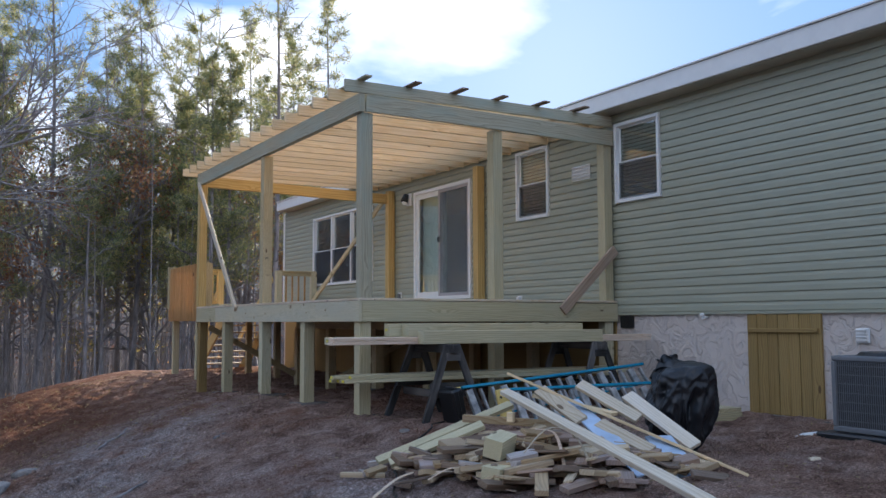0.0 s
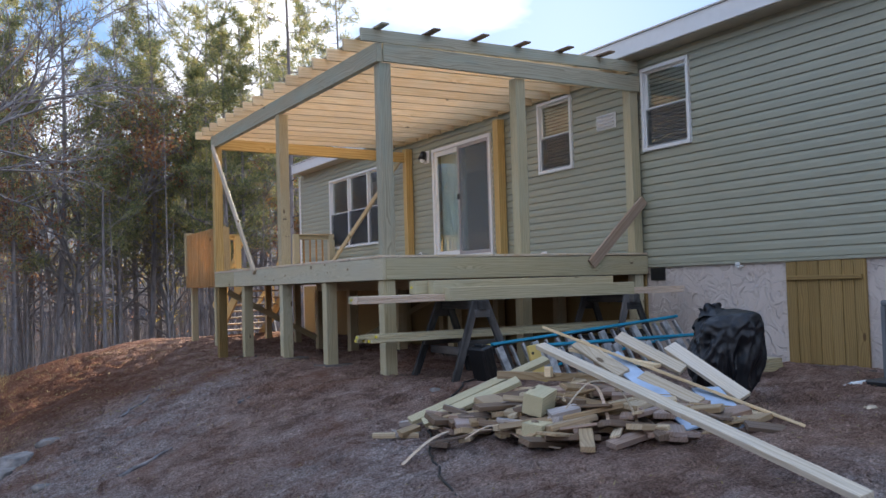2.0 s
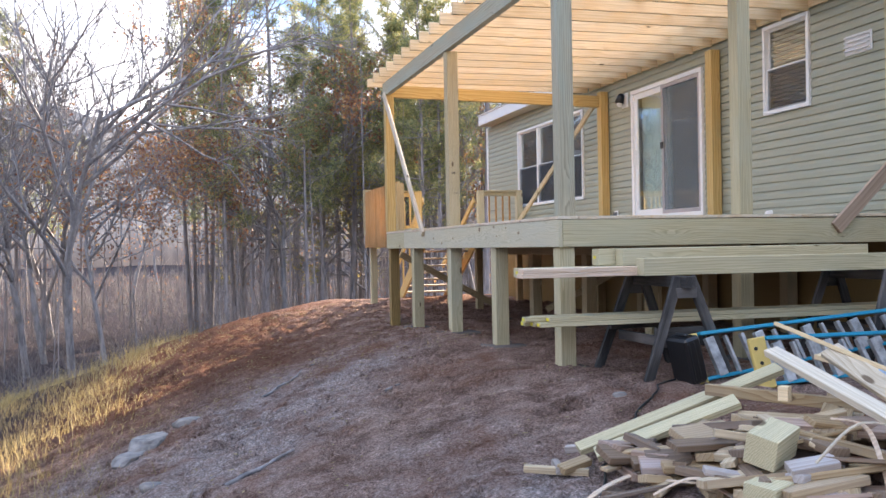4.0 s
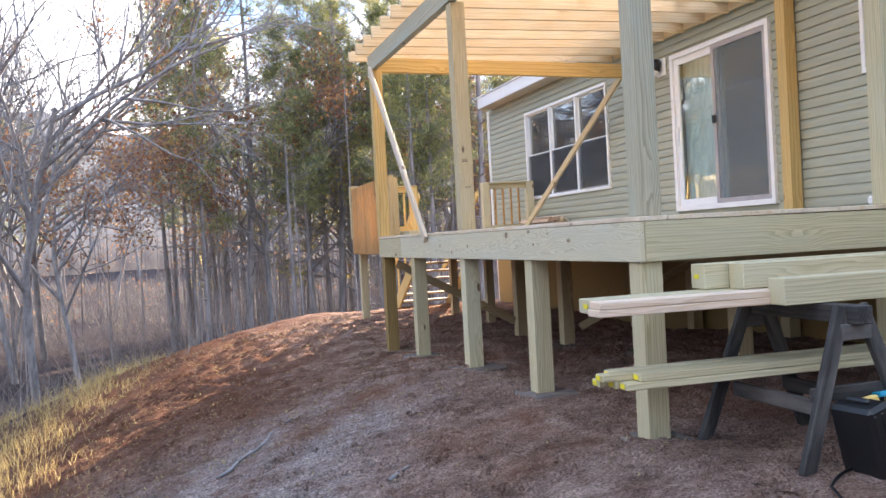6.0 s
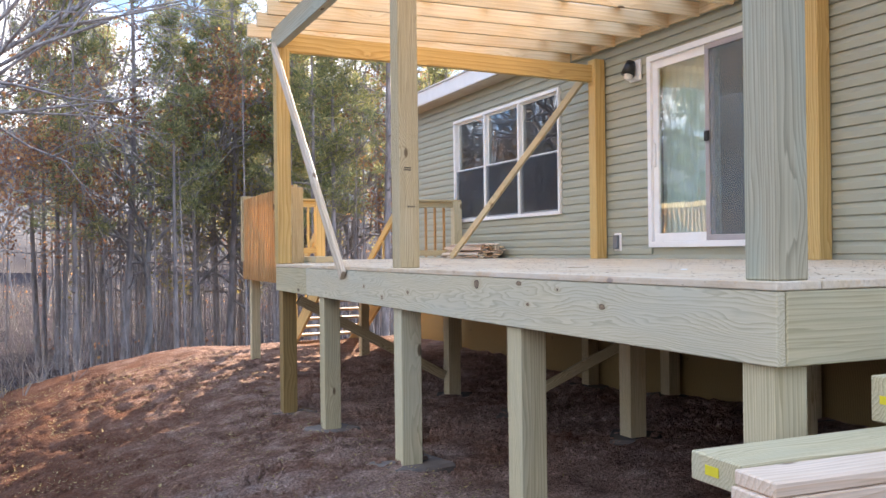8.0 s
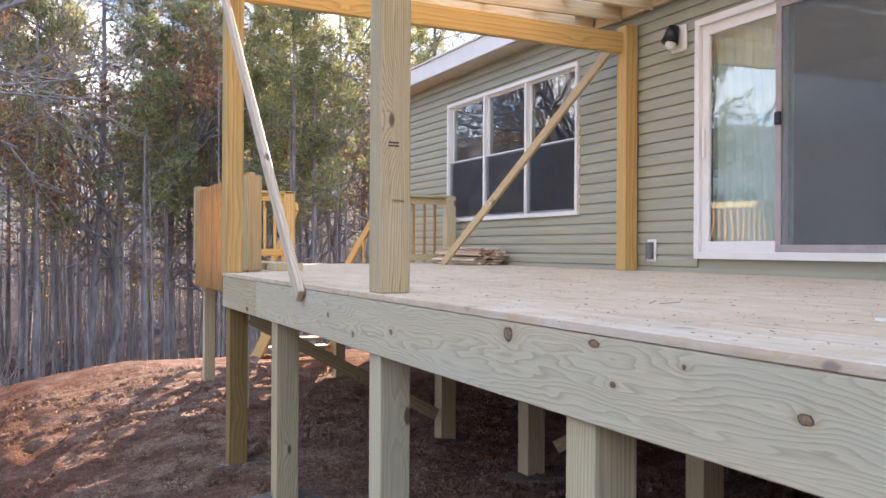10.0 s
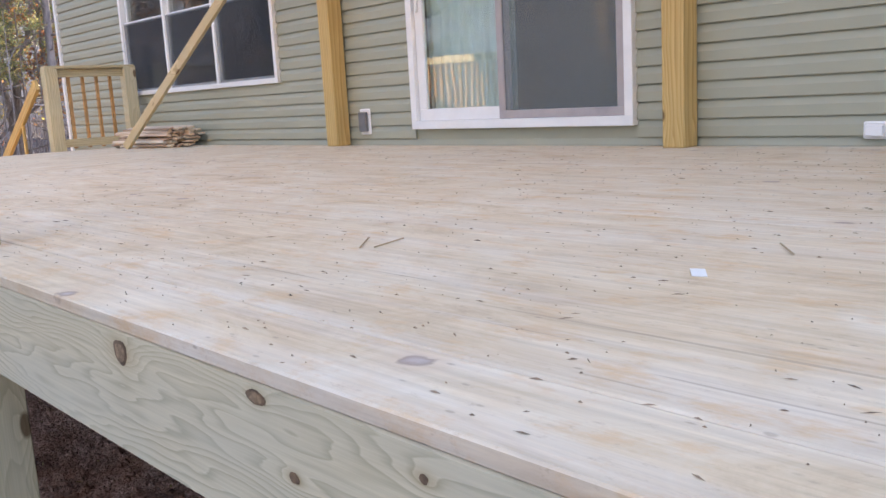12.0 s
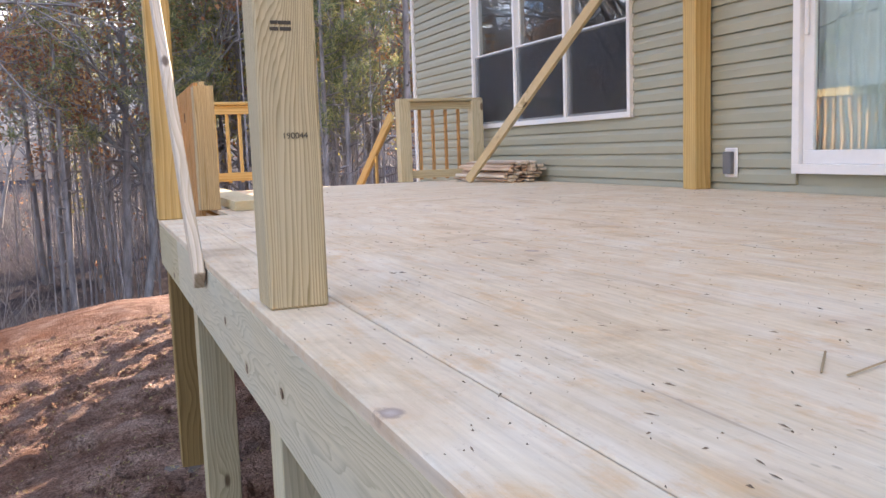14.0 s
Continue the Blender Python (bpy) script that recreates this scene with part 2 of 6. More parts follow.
def dirt_mat():
    """Bare red clay with pale dried patches, crumbs and leaf litter, turning to brown litter down the slope."""
    m, nt, bsdf = mat_new("red_clay")
    v = local_coords(nt, (1, 1, 1), False)
    big = noise_tex(nt, v, 0.55, 5.0, 0.6)
    mid = noise_tex(nt, v, 3.2, 8.0, 0.65)
    fine = noise_tex(nt, v, 26.0, 8.0, 0.7)
    col = ramp(nt, mid, [(0.28, (0.18, 0.108, 0.084)), (0.5, (0.41, 0.265, 0.208)), (0.72, (0.60, 0.43, 0.35))])
    spot = nt.nodes.new("ShaderNodeSeparateXYZ")
    nt.links.new(v, spot.inputs[0])
    across = math_node(nt, 'ADD', math_node(nt, 'MULTIPLY_ADD', spot.outputs[1], -0.44, spot.outputs[0]), 2.6)
    dried = ramp_fac(nt, math_node(nt, 'ADD', math_node(nt, 'ABSOLUTE', across), math_node(nt, 'MULTIPLY', big, 3.2)), 3.3, 2.0)
    dried = math_node(nt, 'MULTIPLY', dried, ramp_fac(nt, spot.outputs[1], 13.2, 11.4))
    trodden = math_node(nt, 'MULTIPLY', ramp_fac(nt, spot.outputs[1], 9.0, 6.0), ramp_fac(nt, big, 0.42, 0.60))
    pale = math_node(nt, 'MULTIPLY', math_node(nt, 'MAXIMUM', dried, trodden), ramp_fac(nt, mid, 0.30, 0.55))
    col = mix(nt, pale, col, ramp(nt, fine, [(0.3, (0.31, 0.235, 0.21)), (0.52, (0.52, 0.425, 0.395)), (0.72, (0.72, 0.63, 0.60))]))
    grit = noise_tex(nt, v, 60.0, 5.0, 0.75)
    col = mix(nt, 0.85, col, ramp(nt, grit, [(0.34, (0.30, 0.28, 0.26)), (0.5, (0.98, 0.97, 0.96)), (0.66, (1.75, 1.73, 1.70))]), 'MULTIPLY')
    rake = noise_tex(nt, local_coords(nt, (2.2, 9.0, 2.0), False), 1.6, 6.0, 0.7, 0.8)
    col = mix(nt, 0.6, col, ramp(nt, rake, [(0.35, (0.62, 0.58, 0.56)), (0.5, (1.0, 1.0, 1.0)), (0.66, (1.3, 1.3, 1.32))]), 'MULTIPLY')
    red = noise_tex(nt, v, 1.1, 4.0, 0.6)
    col = mix(nt, math_node(nt, 'MULTIPLY', ramp_fac(nt, red, 0.52, 0.72), 0.6), col, (0.27, 0.105, 0.05))
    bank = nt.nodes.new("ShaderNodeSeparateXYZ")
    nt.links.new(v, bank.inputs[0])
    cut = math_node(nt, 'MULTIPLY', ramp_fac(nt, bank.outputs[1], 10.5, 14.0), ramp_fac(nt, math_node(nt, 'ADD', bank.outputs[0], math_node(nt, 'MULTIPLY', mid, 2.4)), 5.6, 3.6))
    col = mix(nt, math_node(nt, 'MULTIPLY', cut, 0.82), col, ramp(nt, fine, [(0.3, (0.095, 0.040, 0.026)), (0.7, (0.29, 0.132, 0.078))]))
    speck = nt.nodes.new("ShaderNodeTexVoronoi")
    speck.inputs["Scale"].default_value = 38.0
    nt.links.new(v, speck.inputs["Vector"])
    col = mix(nt, math_node(nt, 'MULTIPLY', ramp_fac(nt, speck.outputs["Distance"], 0.30, 0.12), 0.45), col, ramp(nt, fine, [(0.35, (0.08, 0.05, 0.035)), (0.6, (0.42, 0.34, 0.27))]))
    sep = nt.nodes.new("ShaderNodeSeparateXYZ")
    nt.links.new(v, sep.inputs[0])
    litter = ramp(nt, noise_tex(nt, v, 9.0, 8.0, 0.7), [(0.3, (0.040, 0.033, 0.035)), (0.5, (0.072, 0.060, 0.063)), (0.72, (0.15, 0.118, 0.105))])
    edge = math_node(nt, 'ADD', sep.outputs[2], math_node(nt, 'MULTIPLY', mid, 0.5))
    col = mix(nt, ramp_fac(nt, edge, -0.35, -1.0), col, litter)
    nt.links.new(col, bsdf.inputs["Base Color"])
    bsdf.inputs["Roughness"].default_value = 1.0
    bsdf.inputs["Specular IOR Level"].default_value = 0.0
    h = math_node(nt, 'ADD', math_node(nt, 'ADD', math_node(nt, 'MULTIPLY', fine, 0.8), math_node(nt, 'MULTIPLY', rake, 0.8)), math_node(nt, 'ADD', math_node(nt, 'MULTIPLY', mid, 1.6), math_node(nt, 'MULTIPLY', ramp_fac(nt, speck.outputs["Distance"], 0.35, 0.05), 0.35)))
    h = math_node(nt, 'MULTIPLY', h, math_node(nt, 'SUBTRACT', 1.0, math_node(nt, 'MULTIPLY', ramp_fac(nt, sep.outputs[2], -0.8, -2.0), 0.92)))
    bump(nt, bsdf, h, 1.0, 0.13)
    return m


def stucco_mat():
    """White-grey trowelled skirt, stained with clay near the ground."""
    m, nt, bsdf = mat_new("stucco")
    v = local_coords(nt, (1, 1, 1), False)
    n1 = noise_tex(nt, v, 2.5, 6.0, 0.6)
    sep = nt.nodes.new("ShaderNodeSeparateXYZ")
    nt.links.new(v, sep.inputs[0])
    col = ramp(nt, n1, [(0.3, (0.78, 0.79, 0.86)), (0.7, (0.86, 0.87, 0.93))])
    splash = ramp_fac(nt, math_node(nt, 'ADD', sep.outputs[2], math_node(nt, 'MULTIPLY', n1, 0.35)), 1.18, 1.08)
    col = mix(nt, math_node(nt, 'MULTIPLY', splash, 0.65), col, (0.50, 0.37, 0.25))
    nt.links.new(col, bsdf.inputs["Base Color"])
    bsdf.inputs["Roughness"].default_value = 0.9
    t = noise_tex(nt, v, 5.0, 5.0, 0.55, 1.6)
    bump(nt, bsdf, ramp_fac(nt, t, 0.44, 0.56), 0.7, 0.02)
    return m


def sheet_mat():
    """Walked-on pine sheathing: streaky pale tan, whitened and bluish where worn, pink and tan blotches, small knots."""
    m, nt, bsdf = mat_new("deck_sheet")
    long = noise_tex(nt, local_coords(nt, (1.5, 3.0, 3.0)), 1.5, 7.0, 0.70, 0.8)
    cloud = noise_tex(nt, local_coords(nt, (0.8, 1.3, 1.3)), 1.6, 5.0, 0.6)
    grain = noise_tex(nt, local_coords(nt, (2.2, 70.0, 70.0)), 1.0, 4.0, 0.65)
    col = ramp(nt, long, [(0.30, (0.47, 0.345, 0.225)), (0.46, (0.615, 0.49, 0.335)), (0.66, (0.68, 0.59, 0.46))])
    worn = noise_tex(nt, local_coords(nt, (0.35, 5.0, 5.0)), 1.3, 5.0, 0.6, 0.4)
    col = mix(nt, math_node(nt, 'MULTIPLY', ramp_fac(nt, worn, 0.50, 0.70), 0.6), col, (0.67, 0.605, 0.53))
    col = mix(nt, math_node(nt, 'MULTIPLY', ramp_fac(nt, cloud, 0.50, 0.72), 0.5), col, (0.665, 0.575, 0.455))
    pink = noise_tex(nt, local_coords(nt, (2.6, 4.6, 4.6)), 2.3, 6.0, 0.7)
    col = mix(nt, math_node(nt, 'MULTIPLY', ramp_fac(nt, pink, 0.53, 0.68), 0.8), col, (0.60, 0.40, 0.22))
    col = mix(nt, 0.5, col, ramp(nt, grain, [(0.3, (0.74, 0.70, 0.66)), (0.7, (1.20, 1.18, 1.15))]), 'MULTIPLY')
    dirt = noise_tex(nt, local_coords(nt, (4.0, 9.0, 9.0)), 6.0, 8.0, 0.8)
    col = mix(nt, math_node(nt, 'MULTIPLY', ramp_fac(nt, dirt, 0.57, 0.70), 0.6), col, (0.40, 0.29, 0.20))
    vor = nt.nodes.new("ShaderNodeTexVoronoi")
    vor.inputs["Scale"].default_value = 1.0
    wobble = nt.nodes.new("ShaderNodeVectorMath")
    wobble.operation = 'ADD'
    nt.links.new(local_coords(nt, (2.6, 3.6, 3.6)), wobble.inputs[0])
    nt.links.new(math_node(nt, 'MULTIPLY', noise_tex(nt, local_coords(nt), 30.0, 3.0), 0.10), wobble.inputs[1])
    nt.links.new(wobble.outputs[0], vor.inputs["Vector"])
    eye = vor.outputs["Distance"]
    col = mix(nt, math_node(nt, 'MULTIPLY', ramp_fac(nt, eye, 0.22, 0.08), 0.4), col, (0.56, 0.40, 0.27))
    col = mix(nt, math_node(nt, 'MULTIPLY', ramp_fac(nt, eye, 0.085, 0.06), 0.8), col, ramp(nt, eye, [(0.02, (0.40, 0.33, 0.31)), (0.065, (0.25, 0.18, 0.15))]))
    check = noise_tex(nt, local_coords(nt, (1.1, 38.0, 38.0)), 1.0, 2.0, 0.5)
    col = mix(nt, math_node(nt, 'MULTIPLY', ramp_fac(nt, check, 0.69, 0.73), 0.5), col, (0.30, 0.22, 0.16))
    dash = nt.nodes.new("ShaderNodeTexVoronoi")
    dash.inputs["Scale"].default_value = 1.0
    nt.links.new(local_coords(nt, (16.0, 40.0, 40.0)), dash.inputs["Vector"])
    gate = noise_tex(nt, local_coords(nt, (1, 1, 1)), 5.0, 2.0)
    col = mix(nt, math_node(nt, 'MULTIPLY', math_node(nt, 'MULTIPLY', ramp_fac(nt, dash.outputs["Distance"], 0.16, 0.08), ramp_fac(nt, gate, 0.45, 0.57)), 0.5), col, (0.27, 0.20, 0.15))
    nt.links.new(col, bsdf.inputs["Base Color"])
    bsdf.inputs["Roughness"].default_value = 0.6
    bsdf.inputs["Specular IOR Level"].default_value = 0.3
    bump(nt, bsdf, math_node(nt, 'ADD', grain, long), 0.3, 0.003)
    return m


WOOD_GREEN = wood("treated_pine_green", (0.61, 0.535, 0.345), (0.34, 0.29, 0.16), stain=(0.50, 0.49, 0.36), stain_amount=0.55, rings=30.0, contrast=0.7)
WOOD_TAN = wood("treated_pine_tan", (0.62, 0.505, 0.305), (0.30, 0.215, 0.09), stain=(0.55, 0.50, 0.36), stain_amount=0.35, rings=62.0, contrast=1.0)
WOOD_GREY = wood("treated_pine_grey", (0.52, 0.475, 0.345), (0.31, 0.285, 0.20), stain=(0.37, 0.43, 0.35), stain_amount=0.75, rings=26.0, contrast=0.95)
WOOD_YELLOW = wood("treated_pine_yellow", (0.66, 0.475, 0.20), (0.44, 0.275, 0.08), stain=(0.54, 0.37, 0.14), stain_amount=0.35)
WOOD_CREAM = wood("new_pine_cream", (0.85, 0.67, 0.42), (0.70, 0.50, 0.27), stain=(0.66, 0.53, 0.38), stain_amount=0.3)
WOOD_ORANGE = wood("old_pine_orange", (0.56, 0.33, 0.14), (0.34, 0.17, 0.06), stain=(0.42, 0.28, 0.15))
WOOD_BROWN = wood("weathered_brown", (0.25, 0.175, 0.12), (0.14, 0.09, 0.055), stain=(0.26, 0.20, 0.15))
WOOD_PINK = wood("fresh_pine_pink", (0.72, 0.575, 0.44), (0.56, 0.38, 0.24), stain=(0.74, 0.66, 0.60))
WOOD_PALE = wood("scrap_pale", (0.66, 0.56, 0.42), (0.45, 0.34, 0.22), stain=(0.66, 0.63, 0.60), stain_amount=0.4)
WOOD_DARK = wood("blackened_wood", (0.052, 0.048, 0.046), (0.022, 0.021, 0.021), stain=(0.24, 0.215, 0.195), stain_amount=0.7)
WOOD_UMBER = wood("weathered_pinkish_brown", (0.46, 0.34, 0.25), (0.30, 0.205, 0.14), stain=(0.46, 0.37, 0.30))
SCRAP_A = wood("scrap_tan", (0.46, 0.34, 0.20), (0.27, 0.17, 0.085), stain=(0.44, 0.36, 0.29), stain_amount=0.5)
SCRAP_B = wood("scrap_pinkish", (0.40, 0.285, 0.22), (0.23, 0.145, 0.10), stain=(0.46, 0.41, 0.41), stain_amount=0.5)
SCRAP_C = wood("scrap_cream", (0.62, 0.50, 0.34), (0.44, 0.32, 0.19), stain=(0.50, 0.42, 0.32), stain_amount=0.4)
SCRAP_E = wood("scrap_white", (0.72, 0.63, 0.50), (0.55, 0.44, 0.30), stain=(0.62, 0.57, 0.52), stain_amount=0.45)
SCRAP_F = wood("scrap_greyed", (0.44, 0.385, 0.35), (0.28, 0.22, 0.185), stain=(0.52, 0.49, 0.48), stain_amount=0.6)
SCRAP_D = wood("scrap_rough", (0.22, 0.16, 0.12), (0.12, 0.08, 0.055), stain=(0.30, 0.25, 0.22), stain_amount=0.5)
WOOD_SHEET = sheet_mat()
WOOD_HATCH = wood("hatch_planks", (0.36, 0.245, 0.095), (0.20, 0.125, 0.045), stain=(0.24, 0.18, 0.085))
SHEER = plain("sheer_curtain", (0.72, 0.80, 0.79), 0.9)


def mesh_screen(name, dark, cover):
    """Fine insect screen: partly see-through grey."""
    m, nt, bsdf = mat_new(name)
    bsdf.inputs["Base Color"].default_value = (*dark, 1)
    bsdf.inputs["Roughness"].default_value = 0.8
    tr = nt.nodes.new("ShaderNodeBsdfTransparent")
    ms = nt.nodes.new("ShaderNodeMixShader")
    ms.inputs[0].default_value = cover
    nt.links.new(tr.outputs[0], ms.inputs[1])
    nt.links.new(bsdf.outputs[0], ms.inputs[2])
    nt.links.new(ms.outputs[0], nt.nodes["Material Output"].inputs["Surface"])
    return m


DOOR_SCREEN = mesh_screen("door_screen", (0.17, 0.185, 0.185), 0.42)
SASH_SCREEN = mesh_screen("sash_screen", (0.05, 0.055, 0.065), 0.30)
KNOT = plain("knot_wood", (0.15, 0.095, 0.055), 0.7, 0, 0.5, 60)
HEART = plain("knot_heart", (0.25, 0.165, 0.095), 0.7, 0, 0.5, 80)
SIDING = plain("vinyl_siding_sage", (0.345, 0.343, 0.255), 0.5, 0, 0.05, 1.5, 0.08, 60)
WHITE = plain("white_vinyl", (0.78, 0.77, 0.75), 0.4, 0, 0.04)
SOFFIT = plain("soffit_beige", (0.42, 0.38, 0.30), 0.6)
SHINGLE = plain("roof_shingle", (0.10, 0.095, 0.09), 0.9, 0, 0.3, 12)
STUCCO = stucco_mat()
CLAY = dirt_mat()
CONCRETE = plain("concrete", (0.16, 0.125, 0.105), 0.9, 0, 0.25, 8, 0.5, 60)
GLASS = glass_mat("window_glass")
ROOM = plain("room_paint", (0.20, 0.20, 0.20), 0.8)
BLIND = plain("blind_slat", (0.74, 0.72, 0.70), 0.5)
BLACK = plain("black_plastic", (0.012, 0.012, 0.013), 0.35)
LADDERTREAD = plain("dusty_aluminium", (0.40, 0.40, 0.40), 0.6, 0.3, 0.45, 14)
GREYMETAL = plain("grey_steel", (0.17, 0.175, 0.185), 0.5, 0.3)
BLUE = plain("blue_fibreglass", (0.01, 0.27, 0.42), 0.4)
YELLOW = plain("yellow_label", (0.75, 0.62, 0.03), 0.6)
TAN = plain("tan_label", (0.66, 0.47, 0.14), 0.6)
STONE = plain("stone", (0.23, 0.20, 0.18), 0.9, 0, 0.45, 9, 0.9, 24)
BLUEWRAP = plain("blue_white_board", (0.42, 0.52, 0.66), 0.6, 0, 0.2, 5)
INK = plain("ink", (0.07, 0.055, 0.04), 0.8)
PINE_BARK = bark_mat("pine_bark", (0.15, 0.13, 0.125), (0.36, 0.32, 0.31))
BRUSH_BARK = bark_mat("brush_bark", (0.10, 0.085, 0.08), (0.24, 0.205, 0.19))
GREY_BARK = bark_mat("grey_bark", (0.16, 0.145, 0.145), (0.36, 0.335, 0.325))
NEEDLES = leaf_mat("pine_needles", (0.12, 0.16, 0.08), (0.27, 0.29, 0.13), (0.55, 0.48, 0.20))
RUST = leaf_mat("rust_leaves", (0.24, 0.10, 0.07), (0.38, 0.19, 0.10), (0.58, 0.34, 0.14))
OLIVE = leaf_mat("olive_leaves", (0.17, 0.17, 0.06), (0.32, 0.30, 0.10), (0.52, 0.38, 0.13))
DRYGRASS = leaf_mat("dry_grass", (0.30, 0.20, 0.08), (0.46, 0.34, 0.14), (0.60, 0.48, 0.24))


# ---- builders ----
def world_of(ob):
    if ob.parent is None:
        return ob.matrix_basis.copy()
    return world_of(ob.parent) @ ob.matrix_parent_inverse @ ob.matrix_basis


def put(ob, parent):
    if parent is not None:
        ob.parent = parent
        ob.matrix_parent_inverse = world_of(parent).inverted()
    return ob


def thing(name, at, label, category, group="", kind=""):
    e = new(name)
    e.empty_display_size = 0.1
    e.matrix_basis = Matrix.Translation(at)
    return tagged(e, label, category, group, kind)


def part(name, bm, mat, parent=None, label="", m=None):
    me = bpy.data.meshes.new(name)
    if isinstance(bm, tuple):
        me.from_pydata(*bm)
    else:
        bm.to_mesh(me)
        bm.free()
    if mat is not None:
        me.materials.append(mat)
    ob = new(name, me)
    if m is not None:
        ob.matrix_basis = m
    put(ob, parent)
    if label:
        ob["label"] = label
    return ob


def box(sx, sy, sz, bevel=0.003, seg=1):
    bm = bmesh.new()
    bmesh.ops.create_cube(bm, size=1.0, matrix=Matrix.Diagonal((sx, sy, sz, 1)))
    if bevel:
        bmesh.ops.bevel(bm, geom=list(bm.edges), offset=bevel, segments=seg, affect='EDGES')
    return bm


def along(a, b, up=(0, 0, 1)):
    """A frame at the middle of a-b: x along it, z as near to up as can be."""
    a, b = Vector(a), Vector(b)
    x = (b - a).normalized()
    y = Vector(up).cross(x)
    if y.length < 1e-4:
        y = Vector((0, 1, 0)).cross(x)
    y.normalize()
    z = x.cross(y)
    r = Matrix((x, y, z)).transposed().to_4x4()
    return Matrix.Translation((a + b) / 2) @ r, (b - a).length


def board(name, a, b, w, h, mat, parent=None, label="", up=(0, 0, 1), bevel=0.004):
    """A sawn board from a to b, w wide and h thick, its grain along it."""
    m, length = along(a, b, up)
    return part(name, box(length, w, h, bevel), mat, parent, label, m)


def slab(name, x0, x1, y0, y1, z0, z1, mat, parent=None, label="", bevel=0.003, lie='x'):
    """A box between the given limits, its local x along the named axis."""
    c = Vector(((x0 + x1) / 2, (y0 + y1) / 2, (z0 + z1) / 2))
    sx, sy, sz = x1 - x0, y1 - y0, z1 - z0
    if lie == 'x':
        return part(name, box(sx, sy, sz, bevel), mat, parent, label, Matrix.Translation(c))
    if lie == 'y':
        return part(name, box(sy, sx, sz, bevel), mat, parent, label, Matrix.Translation(c) @ pose(0, 0, 0, 0, 0, 90))
    return part(name, box(sz, sy, sx, bevel), mat, parent, label, Matrix.Translation(c) @ pose(0, 0, 0, 0, -90, 0))


def tube_into(verts, faces, pts, radii, sides):
    """Adds a tapered tube through pts to the lists."""
    base = len(verts)
    for i, p in enumerate(pts):
        d = (pts[min(i + 1, len(pts) - 1)] - pts[max(i - 1, 0)]).normalized()
        side = d.cross(Vector((0.3, 0.9, 0.2))).normalized()
        other = d.cross(side)
        for k in range(sides):
            a = 2 * math.pi * k / sides
            verts.append(tuple(p + (side * math.cos(a) + other * math.sin(a)) * radii[i]))
    for i in range(len(pts) - 1):
        for k in range(sides):
            q, r = base + i * sides + k, base + i * sides + (k + 1) % sides
            faces.append((q, r, r + sides, q + sides))


def smooth(ob):
    for p in ob.data.polygons:
        p.use_smooth = True
    return ob


# ---- ground ----
def step(a, b, v):
    t = min(1.0, max(0.0, (v - a) / (b - a)))
    return t * t * (3 - 2 * t)


def ground_z(x, y):
    """The yard: level by the house, falling away down the bank to the wooded hollow, and rising again far off."""
    flat = 0.47 - 0.16 * step(11.5, 15.5, y) + 0.08 * step(15.5, 17.5, y)
    f = 0.55 + 0.5 * step(0.0, 8.0, y) + 0.1 * step(9.0, 11.0, y)
    d = max(0.0, 4.2 - x)
    fall = f * (0.11 * d + 0.035 * d * d)
    d2 = max(0.0, y - 20.5)
    fall2 = 0.04 * d2 * d2
    total = fall + fall2
    total = 4.2 * (1 - math.exp(-total / 4.2))
    r = math.hypot(x - 4, y - 8)
    rise = 1.6 * step(70.0, 200.0, r)
    n = 0.055 * noise.noise((x * 0.7, y * 0.7, 0.0)) + 0.022 * noise.noise((x * 2.6, y * 2.6, 3.0)) + 0.5 * noise.noise((x * 0.06, y * 0.06, 7.0)) * step(14.0, 40.0, r)
    return flat - total + rise + n


def ground_mesh():
    xs = [-900, -500, -300, -200, -140, -100, -75, -55] + list(np.arange(-42, -14, 2.0)) + list(np.arange(-14, -4, 0.7)) + list(np.arange(-4, 8.6, 0.055)) + list(np.arange(8.6, 14, 0.8)) + [16, 20, 26, 34, 45, 60, 80, 110, 160, 240, 400, 900]
    ys = [-900, -400, -200, -100, -60, -35, -20, -12, -8, -5, -3, -2] + list(np.arange(-1, 19, 0.055)) + list(np.arange(19, 26, 0.4)) + list(np.arange(26, 70, 2.5)) + [75, 85, 100, 120, 150, 200, 300, 500, 900]
    verts = []
    for x in xs:
        for y in ys:
            z = ground_z(x, y)
            if -3 < x < 8.6 and -0.5 < y < 19:
                tread = max(0.0, noise.noise((x * 2.9, y * 2.9, 11.0)) - 0.12)
                z += 0.030 * noise.noise((x * 5.5, y * 5.5, 1.0)) + 0.034 * abs(noise.noise((x * 9.0, y * 9.0, 5.0))) - 0.075 * tread + 0.055 * step(11.0, 14.0, y) * step(5.0, 3.5, x) * abs(noise.noise((x * 3.1, y * 3.1, 15.0)))
            verts.append((x, y, z))
    n = len(ys)
    faces = [(i * n + j, (i + 1) * n + j, (i + 1) * n + j + 1, i * n + j + 1) for i in range(len(xs) - 1) for j in range(n - 1)]
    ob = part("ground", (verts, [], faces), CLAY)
    smooth(ob)
    return tagged(ob, "bare red clay yard sloping down to leaf litter", "ground", kind="structure")


ground_mesh()


